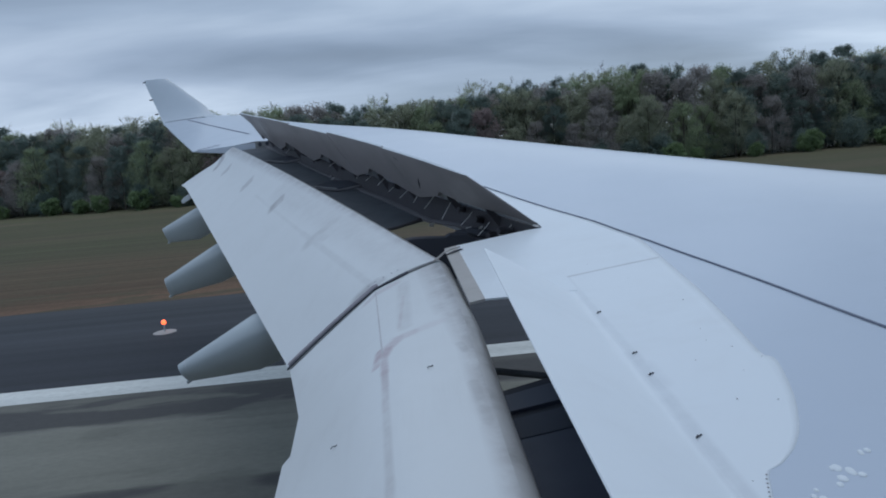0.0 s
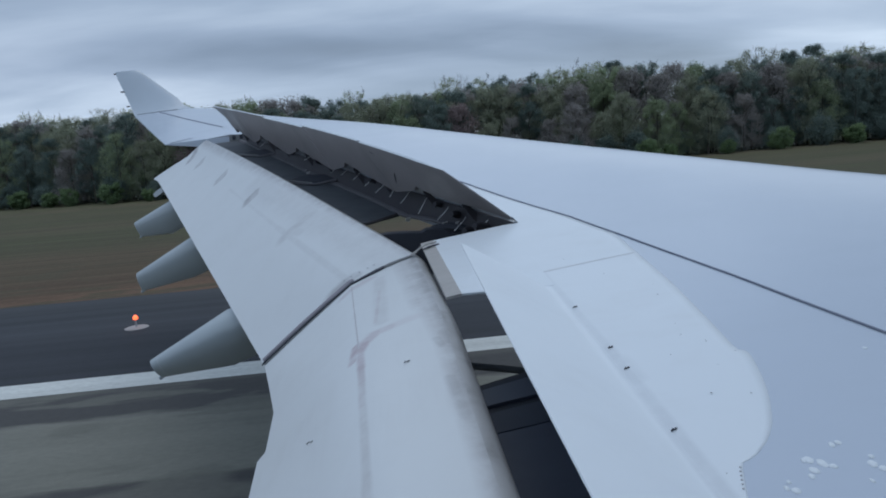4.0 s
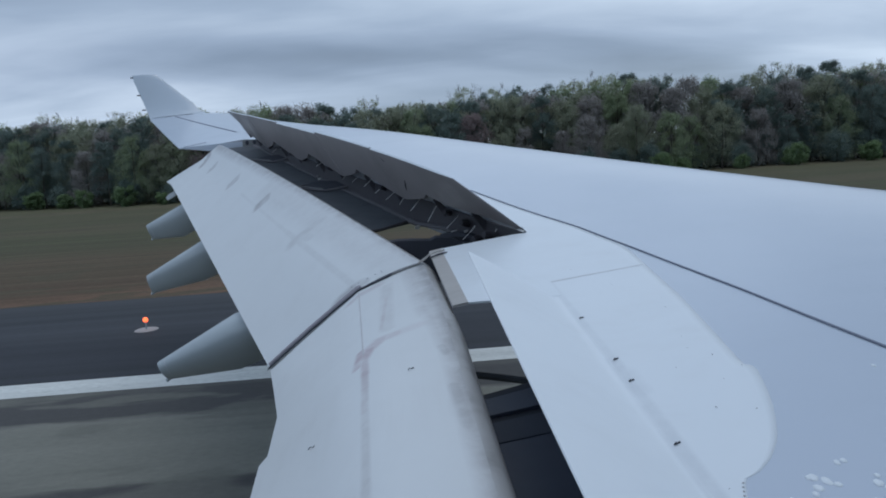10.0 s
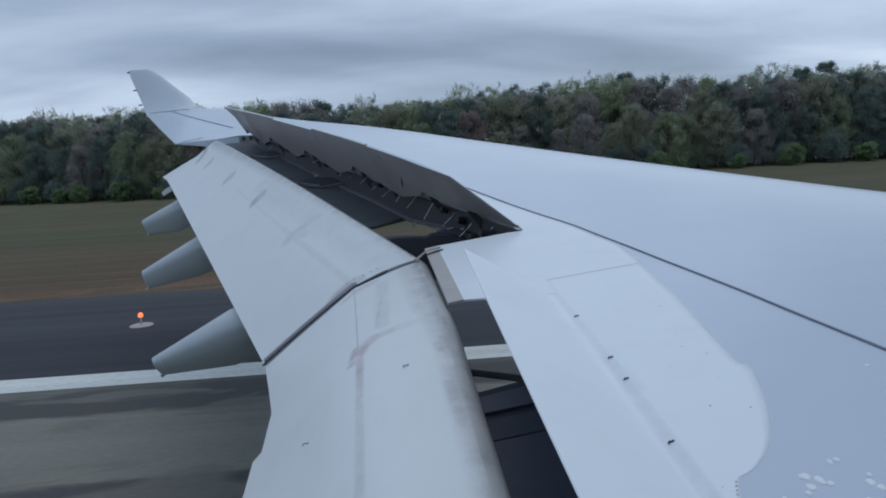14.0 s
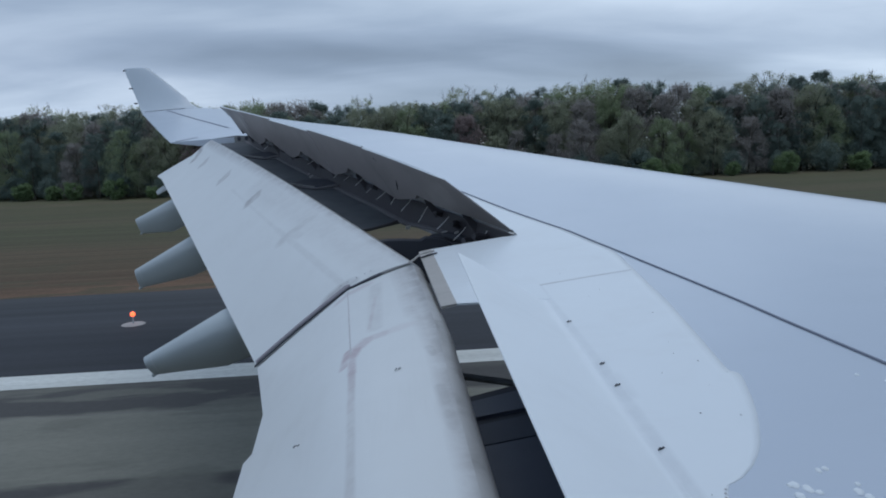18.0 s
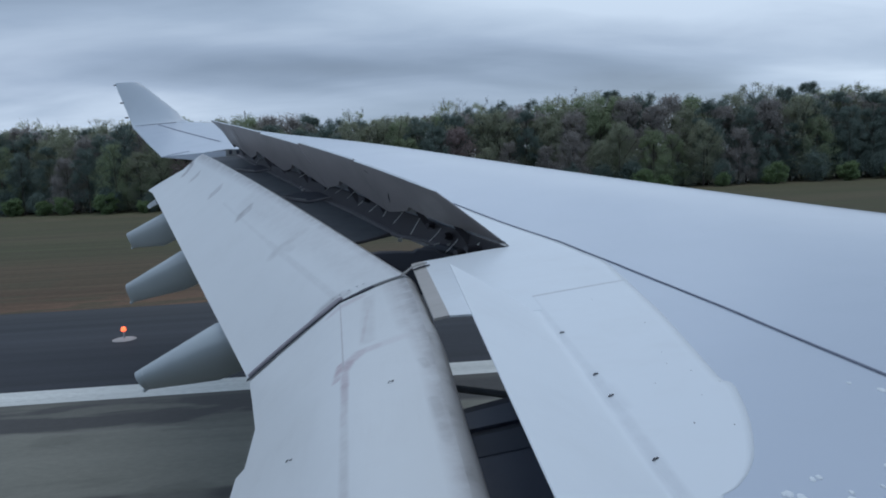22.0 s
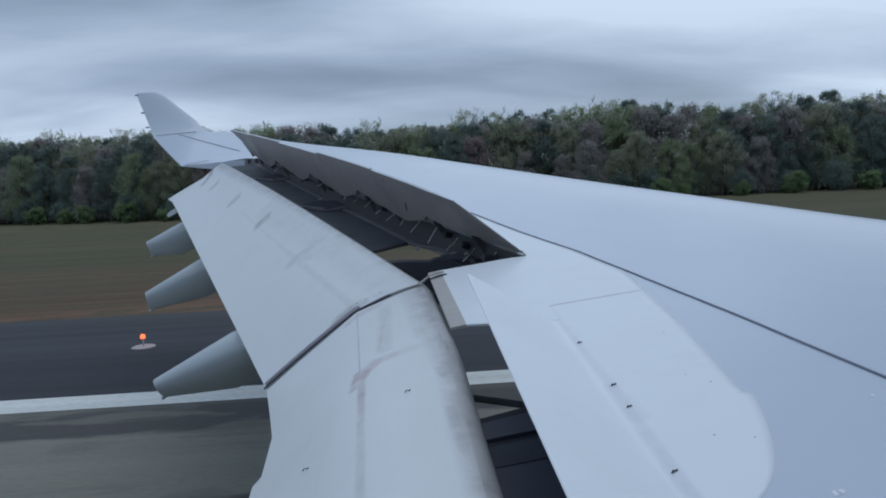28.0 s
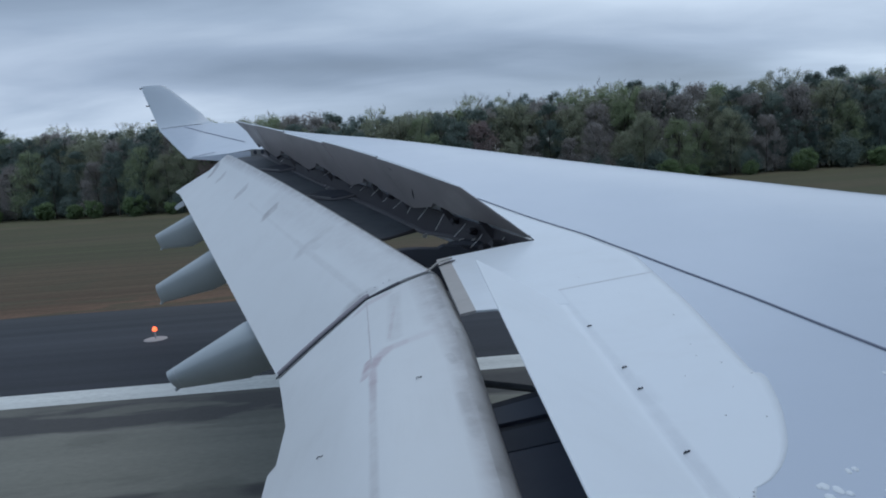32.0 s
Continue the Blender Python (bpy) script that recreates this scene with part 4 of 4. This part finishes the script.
# flap track fairings
for y, nose_x, mouth, tail_top, tail_low, w, roll in (
        (11.4, -11.6, (-13.25, 3.66), (-14.23, 3.13), (-14.12, 2.90), 0.31, 1.0),
        (15.6, -13.2, (-14.72, 4.16), (-15.71, 3.62), (-15.64, 3.29), 0.27, 0.72),
        (19.0, -14.7, (-16.01, 4.66), (-16.79, 4.27), (-16.68, 3.95), 0.24, 0.72)):
    rings = []
    zroof = z_low(nose_x, y) - 0.42
    for f, hw in ((0.0, 0.25), (0.12, 0.7), (0.3, 1.0), (0.5, 1.0), (0.68, 0.93), (0.82, 0.76), (0.92, 0.5), (1.0, 0.32)):
        if f < 0.68:
            g = f / 0.68
            xt, zt = nose_x + (mouth[0] - nose_x) * g, zroof + (mouth[1] - zroof) * g
            xb, zb = xt, zt - 0.30 - 0.40 * math.sin(math.pi * 0.5 * g)
        else:
            g = (f - 0.68) / 0.32
            xt, zt = mouth[0] + (tail_top[0] - mouth[0]) * g, mouth[1] + (tail_top[1] - mouth[1]) * g
            xb0, zb0 = mouth[0], mouth[1] - 0.70
            xb, zb = xb0 + (tail_low[0] - xb0) * g, zb0 + (tail_low[1] - zb0) * g
        ring = []
        for j in range(24):
            a = 2 * math.pi * j / 24
            ca, sa = math.cos(a), math.sin(a)
            k = (1 - sa) / 2
            bul = math.copysign(abs(ca) ** roll, ca)
            ring.append((xt + (xb - xt) * k, y + w * hw * bul * (1.04 - 0.66 * k * k), zt + (zb - zt) * k))
        rings.append(ring)
    fairing = part("flap_track_fairing", loft("flap_track_fairing", rings, FAIRING), airliner, "grey tapered flap track fairing")
    seam = [Vector(p) + (Vector(q) - Vector(p)) * 0.62 for p, q in zip(rings[-2], rings[-1])]
    mid = sum(seam, Vector()) / len(seam)
    part("seam", tube("seam", [mid + (p - mid) * 1.006 for p in seam[6:19]], 0.002, LINE_GREY, 5), fairing)
    part("drain", tube("drain", [Vector((tail_low[0] + 0.02, y, tail_low[1] + 0.03)), Vector((tail_low[0] - 0.03, y, tail_low[1] - 0.015))], [0.03, 0.02], FAIRING, 8), fairing)
part("track_end", slab("track_end", [(-16.42, 20.1, 4.97), (-16.58, 20.1, 4.88), (-16.65, 20.1, 4.81), (-16.62, 20.1, 4.74), (-16.42, 20.1, 4.84)], (0, 0.09, 0), WHITE), airliner, "small white hinge fairing")

# aileron groove and end, winglet
groove = [(interp(y, (22.3, 24.61, 27.736, 29.0), (-15.33, -16.496, -18.148, -18.86)), y) for y in [22.3 + 0.5 * i for i in range(14)]]
part("aileron_gap", strip("aileron_gap", groove, 0.06, 0.006, SEAL), wing, "dark gap in front of the aileron")
part("aileron_end_gap", strip("aileron_end_gap", [(-16.47 + 0.14 * i, 21.39 - 0.002 * i) for i in range(5)], 0.05, 0.006, SEAL), wing, "dark gap at the aileron end")
part("winglet_seam", tube("winglet_seam", [(-18.2, 28.98, 7.36), (-18.9, 29.0, 7.33), (-19.6, 29.02, 7.29)], 0.008, SEAL, 6), wing, "dark seam at the winglet root")

wl_rings = []
for f, y, z, xl, xt in ((0.0, 28.95, 7.16, -16.55, -19.66), (0.04, 29.06, 7.25, -17.2, -19.70), (0.12, 29.18, 7.38, -17.80, -19.77), (0.2, 29.28, 7.5, -18.05, -19.83), (0.35, 29.45, 7.76, -18.25, -19.96), (0.6, 29.66, 8.18, -18.76, -20.16), (0.85, 29.85, 8.62, -19.29, -20.36), (0.985, 29.95, 8.87, -19.59, -20.45), (1.0, 29.96, 8.89, -19.66, -20.45)):
    c = xl - xt
    th = 0.05 * c
    ring = []
    for s, h in ((0, 0), (.05, .45), (.2, .9), (.45, 1), (.75, .6), (1, .06), (1, -.06), (.75, -.6), (.45, -1), (.2, -.9), (.05, -.45)):
        lean = 0.35 if f > 0.1 else 1.0
        ring.append((xl - s * c, y - h * th * (0.9 if f > 0.1 else 0.2), z + h * th * lean))
    wl_rings.append(ring)
winglet = part("winglet", loft("winglet", wl_rings, WINGLET), airliner, "white canted winglet")
for f in (0.2, 0.55, 0.98):
    part("static_wick", tube("static_wick", [(-19.78 - 0.62 * f, 29.18 + 0.78 * f, 7.3 + 1.55 * f), (-19.90 - 0.62 * f, 29.18 + 0.78 * f, 7.3 + 1.55 * f)], 0.024, BLACK, 6), winglet)

# dried droplets near the wing root
rng = random.Random(5)
for i in range(58):
    x, y = -9.86 + rng.random() * 1.05, 4.72 + rng.random() * 0.46
    if i > 54:
        x, y = -8.95 + rng.random() * 0.2, 5.7 + rng.random() * 0.25
    r = 0.007 + 0.010 * rng.random()
    me = disc("droplet", (x, y, 0), (0, 0, 1), r, 0.004, DROP, 12, ((0, 1), (0.5, 0.86), (0.85, 0.6), (1, 0.25)))
    long, lean = rng.uniform(1.3, 1.9), rng.uniform(-0.2, 0.2)
    for v in me.vertices:
        q = v.co.y - y
        v.co.x += q * lean + 0.12 * r * math.sin(9 * q / r + i)
        v.co.y = y + q * long
        v.co.z += z_up(v.co.x, v.co.y) + 0.0008
    part("droplet", me, wing)

# a row of small rivets at the corner of the white panel
for i in range(6):
    y = 5.15 - 0.026 * i
    x = x_white(y) - 0.012
    part("rivet", disc("rivet", (x, y, z_up(x, y) + 0.003), (0.06, -0.1, 1), 0.0045, 0.003, LINE_GREY, 8), wing)

# tiny dark dirt specks on the white panel
sv, sf = [], []
for i in range(20):
    y = 5.0 + 3.4 * rng.random()
    x = x_white(y) - 0.03 - rng.random() ** 2 * 0.55
    if x < -10.05:
        continue
    r = 0.0015 + 0.003 * rng.random() ** 2
    b0 = len(sv)
    for j in range(6):
        sv.append((x + r * math.cos(j * 1.047), y + 1.6 * r * math.sin(j * 1.047), z_up(x, y) + 0.0075 + 0.1 * 1.6 * r * math.sin(j * 1.047)))
    sf.append(tuple(range(b0, b0 + 6)))
tagged(part("dirt_specks", mesh_of("dirt_specks", sv, sf, BLACK), wing, "tiny dark dirt specks"), kind="stuff")

# fuselage side around the cabin, with the window opening
WX0, WX1, WZ0, WZ1 = -11.36, -10.92, 5.14, 5.70
fx = [-30, -20, -14, -12.4, WX0, WX1, -9.5, -7, 0, 10]
ang = [math.asin((z - 4.7) / 2.82) for z in (WZ0, WZ1)]
angs = [-1.57 + 0.19625 * i for i in range(8)] + [0.0, 0.08, ang[0], ang[1], 0.55, 0.75, 1.0, 1.25, 1.57] + [1.57 + 0.19625 * i for i in range(1, 17)]
verts = [(x, 2.82 * math.cos(a), 4.7 + 2.82 * math.sin(a)) for x in fx for a in angs]
faces = []
k = len(angs)
for i in range(len(fx) - 1):
    for j in range(k - 1):
        if fx[i] == WX0 and angs[j] == ang[0]:
            continue
        faces.append((i * k + j, i * k + j + 1, (i + 1) * k + j + 1, (i + 1) * k + j))
part("fuselage", fix_normals(mesh_of("fuselage", verts, faces, HULL, True)), airliner, "painted fuselage side with a window opening")


# main landing gear under the wing root, on the runway
gear = part("landing_gear", tube("landing_gear", [(-9.4, 5.2, 3.75), (-9.4, 5.3, 2.4), (-9.4, 5.34, 0.72)], [0.20, 0.16, 0.11], STEEL, 12), airliner, "main landing gear leg")
part("bogie_beam", tube("bogie_beam", [(-10.35, 5.34, 0.70), (-8.45, 5.34, 0.70)], 0.13, STEEL, 10), gear)
for gx in (-10.3, -8.5):
    for gy in (4.62, 6.06):
        prof = ((0.30, 0.20), (0.56, 0.235), (0.66, 0.20), (0.70, 0.12), (0.70, -0.12), (0.66, -0.20), (0.56, -0.235), (0.30, -0.20))
        ring = [[(gx + r * math.cos(a), gy + o, 0.70 + r * math.sin(a)) for r, o in prof] for a in (2 * math.pi * j / 24 for j in range(24))]
        part("tyre", loft("tyre", ring + ring[:1], BLACK, caps=False), gear, "black tyre")

# ---------------------------------------------------------------- the wood beyond the grass
def leaf_cloud(name, clumps, per, size, mat, seed, flat=1.0):
    """Many small leaf sprays, one triangle each, round clump centres (x, y, z, radius)."""
    r = np.random.RandomState(seed)
    c = np.repeat(np.array([q[:3] for q in clumps]), per, axis=0)
    rad = np.repeat(np.array([q[3] for q in clumps]), per)
    n = len(c)
    d = r.normal(size=(n, 3))
    d /= np.linalg.norm(d, axis=1)[:, None]
    p = c + d * (rad * r.uniform(0.05, 1.0, n) ** 0.55)[:, None] * np.array([1, 1, flat])
    out = 0.7 * d + 0.5 * r.normal(size=(n, 3)) + np.array([0, 0, 0.5])
    u = np.cross(out, r.normal(size=(n, 3)))
    u /= np.linalg.norm(u, axis=1)[:, None]
    w = np.cross(out, u)
    w /= np.linalg.norm(w, axis=1)[:, None]
    s = (size * r.uniform(0.6, 1.4, n))[:, None]
    v = np.stack([p - u * s - w * s * 0.6, p + u * s - w * s * 0.6, p + w * s * 1.1], axis=1).reshape(-1, 3)
    me = bpy.data.meshes.new(name)
    me.vertices.add(3 * n)
    me.vertices.foreach_set("co", v.astype(np.float32).ravel())
    me.loops.add(3 * n)
    me.loops.foreach_set("vertex_index", np.arange(3 * n, dtype=np.int32))
    me.polygons.add(n)
    me.polygons.foreach_set("loop_start", np.arange(0, 3 * n, 3, dtype=np.int32))
    me.materials.append(mat)
    me.update(calc_edges=True)
    return me


def trunk_mesh(h, r, seed, limbs, start, twigs=0):
    """Tapered trunk with limbs and twigs, one mesh; also the limb ends."""
    q = random.Random(seed)
    verts, faces, ends = [], [], []

    def stick(pts, radii, sides=5):
        base = len(verts)
        for p, rr in zip(pts, radii):
            for j in range(sides):
                a = 2 * math.pi * j / sides
                verts.append((p[0] + rr * math.cos(a), p[1] + rr * math.sin(a), p[2]))
        for i in range(len(pts) - 1):
            for j in range(sides):
                a, b = base + i * sides + j, base + i * sides + (j + 1) % sides
                faces.append((a, b, b + sides, a + sides))

    line = [(q.gauss(0, 0.012 * h * i / 5), q.gauss(0, 0.012 * h * i / 5), h * i / 6) for i in range(7)]
    stick(line, [r * (1 - 0.14 * i) for i in range(7)], 7)
    for i in range(limbs):
        z = h * (start + (0.97 - start) * (i + q.random()) / limbs)
        f = min(int(z / h * 6), 5)
        a = q.random() * 6.283
        ln = h * (0.10 + 0.20 * (1 - z / h) + 0.08 * q.random())
        b = (line[f][0], line[f][1], z)
        m = (b[0] + ln * 0.5 * math.cos(a), b[1] + ln * 0.5 * math.sin(a), z + ln * 0.5)
        e = (b[0] + ln * 0.85 * math.cos(a + 0.2), b[1] + ln * 0.85 * math.sin(a + 0.2), z + ln * 1.1)
        stick([b, m, e], [r * 0.34, r * 0.22, r * 0.09], 4)
        for t in range(2):
            a2 = a + q.uniform(-0.9, 0.9)
            e2 = (m[0] + ln * 0.45 * math.cos(a2), m[1] + ln * 0.45 * math.sin(a2), m[2] + ln * q.uniform(0.3, 0.8))
            stick([m, e2], [r * 0.16, r * 0.06], 3)
            ends.append(e2)
        ends.append(e)
    for e in list(ends):
        for t in range(twigs):
            a, up = q.random() * 6.283, q.uniform(0.3, 1.0)
            ln = h * q.uniform(0.035, 0.08)
            stick([e, (e[0] + ln * math.cos(a) * (1.2 - up), e[1] + ln * math.sin(a) * (1.2 - up), e[2] + ln * up)], [r * 0.09, r * 0.05], 3)
    return mesh_of("trunk", verts, faces, BARK), ends


def canopy(q, h, low, wide, count, r0, r1, bulge=0.36):
    """Clump centres over a tall egg-shaped crown, more of them outside than inside."""
    out = []
    for _ in range(count):
        z = q.uniform(low, 0.95)
        span = wide * h * math.sin(math.pi * min(1.0, (z - low) / (1 - low) * (0.98 - bulge) + bulge)) ** 0.7
        a, r = q.random() * 6.283, span * math.sqrt(q.uniform(0.15, 1.0))
        out.append((r * math.cos(a), r * math.sin(a), z * h, q.uniform(r0, r1) * (1.15 - 0.5 * z)))
    return out


LABELS = {"pine": "tall dark pine at the edge of the wood", "bush": "rounded fresh green bush in front of the wood", "cedar": "dark evergreen shrub at the foot of the wood",
          "pale": "thin pale tree standing over the wood", "bare": "bare branching tree standing over the wood", "green": "leafy spring tree in the wood",
          "olive": "tree with opening olive leaves in the wood", "bud": "grey brown budding tree in the wood", "red": "tree with red buds in the wood"}


def tree(kind, seed, h):
    q = random.Random(seed)
    root = new({"pine": "pine_tree", "bush": "bush", "cedar": "shrub"}.get(kind, "tree"))
    if kind == "pine":
        me, ends = trunk_mesh(h * 0.9, 0.2, seed, 9, 0.45)
        clumps = canopy(q, h, 0.16, 0.22, 72, 0.9, 1.6, 0.30)
        cloud = leaf_cloud("crown", clumps, 155, 0.105, LEAF_PINE, seed, 0.85)
    elif kind in ("bush", "cedar"):
        me, ends = trunk_mesh(h * 0.5, 0.06, seed, 5, 0.2)
        clumps = []
        for _ in range(46):
            d = Vector((q.gauss(0, 1), q.gauss(0, 1), q.gauss(0, 1))).normalized() * q.uniform(0.25, 1.0) ** 0.5
            wide = 0.42 if kind == "bush" else 0.30 - 0.16 * d.z
            clumps.append((d.x * wide * h, d.y * wide * h, h * (0.44 + 0.40 * d.z), q.uniform(0.10, 0.17) * h))
        cloud = leaf_cloud("crown", clumps, 105, 0.075, LEAF_BUSH if kind == "bush" else LEAF_PINE, seed, 0.95)
    elif kind in ("pale", "bare"):
        me, ends = trunk_mesh(h * 0.84, 0.19, seed, 16, 0.5, 4)
        clumps = canopy(q, h, 0.46, 0.22, 90, 0.75, 1.25, 0.30)
        cloud = leaf_cloud("crown", clumps, 72 if kind == "pale" else 38, 0.075, LEAF_PALE if kind == "pale" else LEAF_OLIVE, seed, 0.9)
    else:
        mat = {"green": LEAF_GREEN, "bud": LEAF_BUD, "olive": LEAF_OLIVE, "red": LEAF_RED}[kind]
        me, ends = trunk_mesh(h * 0.86, 0.2, seed, 12, 0.35, 1)
        clumps = canopy(q, h, 0.08, 0.29, 96, 1.0, 1.8)
        cloud = leaf_cloud("crown", clumps, 120, 0.11, mat, seed, 1.0)
    tagged(root, LABELS[kind], {"bush": "bush", "cedar": "shrub"}.get(kind, "tree"), {"bush": "bushes along the wood", "cedar": "shrubs along the wood"}.get(kind, "trees of the wood"))
    part("trunk", me, root)
    part("crown", cloud, root)
    return root


def wood_edge(x):
    return interp(x, (-130, -88, -53, -10, 43, 75, 110), (163, 148, 131, 124, 121, 119, 117))


def crown_line(x):
    """Height of the closed canopy."""
    return interp(x, (-120, -90, -57, -46, -20, 0, 20, 40, 75, 110), (17.2, 17.4, 16.4, 16.8, 15.2, 15.4, 16.2, 16.6, 16.4, 16.2)) + 0.35 * math.sin(0.21 * x + 1.0)


MODELS = {k: [(h, tree(k, 40 + 7 * i + n, h)) for i, h in enumerate(hs)] for n, (k, hs) in enumerate(
    (("bud", (15, 16, 14)), ("olive", (15, 16)), ("green", (15, 16)), ("pine", (16, 15, 17)), ("red", (12,)), ("pale", (18, 17)), ("bare", (18, 17)), ("bush", (3.4, 4.0, 2.6)), ("cedar", (4.5, 6.0))))}
used = set()
rng = random.Random(23)


def plant(kind, x, y, height):
    h, ob = rng.choice(MODELS[kind])
    m = pose(x, y, -0.07, 0, 0, rng.uniform(0, 360))
    if ob.name in used:
        ob = copy_thing(ob, m)
    else:
        used.add(ob.name)
        ob.matrix_basis = m
    k = height / h
    ob.scale = (k * 1.05, k * 1.05, k)


def pines(x):
    """Share of pines, in drifts along the wood."""
    return min(max(0.30 + 0.55 * math.sin(0.085 * x + 2.2) + 0.25 * math.sin(0.19 * x), 0.06), 0.85)


# a lower front row, two rows that close the canopy, single trees standing over it
for dy, gap, low, high in ((3.0, 4.9, 0.50, 0.80), (8.0, 4.1, 0.84, 0.98), (14.0, 4.0, 0.97, 1.04)):
    x = -116.0
    while x < 100:
        kind = "pine" if rng.random() < pines(x) * (0.55 if dy < 4 else 1.0) else rng.choice(("bud", "bud", "olive", "olive", "olive", "green", "green", "red" if dy < 4 else "bud"))
        plant(kind, x, wood_edge(x) + dy + rng.uniform(-1.8, 1.8), crown_line(x) * rng.uniform(low, high))
        x += gap * rng.uniform(0.75, 1.25)
x = -114.0
while x < 100:
    plant(rng.choice(("pale", "pale", "pale", "bare", "pine")), x, wood_edge(x) + 19 + rng.uniform(-2, 2), crown_line(x) * rng.uniform(1.04, 1.17))
    x += rng.choice((3.0, 4.0, 6.0, 9.0, 13.0))

under = [(x, wood_edge(x) + rng.uniform(1.5, 10.0), rng.uniform(0.2, 3.6), rng.uniform(0.9, 1.7)) for x in (rng.uniform(-120, 104) for _ in range(620))]
thicket = [(x, wood_edge(x) + rng.uniform(9.0, 26.0), rng.uniform(0.15, 0.88) * crown_line(x), rng.uniform(1.1, 2.0)) for x in (rng.uniform(-120, 104) for _ in range(2100))]
half = len(thicket) // 2
tagged(new("thicket", leaf_cloud("thicket", thicket[:half], 125, 0.19, LEAF_BUD, 9, 0.9)), "brown budding thicket inside the wood", "undergrowth", kind="stuff")
tagged(new("green_thicket", leaf_cloud("green_thicket", thicket[half:], 125, 0.19, LEAF_OLIVE, 19, 0.9)), "olive spring thicket inside the wood", "undergrowth", kind="stuff")
tagged(new("undergrowth", leaf_cloud("undergrowth", under, 190, 0.11, LEAF_PINE, 7, 0.8)), "dark undergrowth along the foot of the wood", "undergrowth", kind="stuff")
for kind, low, high, dy, steps in (("cedar", 4.0, 7.5, -0.8, (5, 8, 11, 15)), ("bush", 2.6, 4.4, -3.2, (4, 5, 7, 9, 12))):
    x = -116.0
    while x < 100:
        plant(kind, x, wood_edge(x) + dy + rng.uniform(-0.8, 0.8), rng.uniform(low, high))
        x += rng.choice(steps)
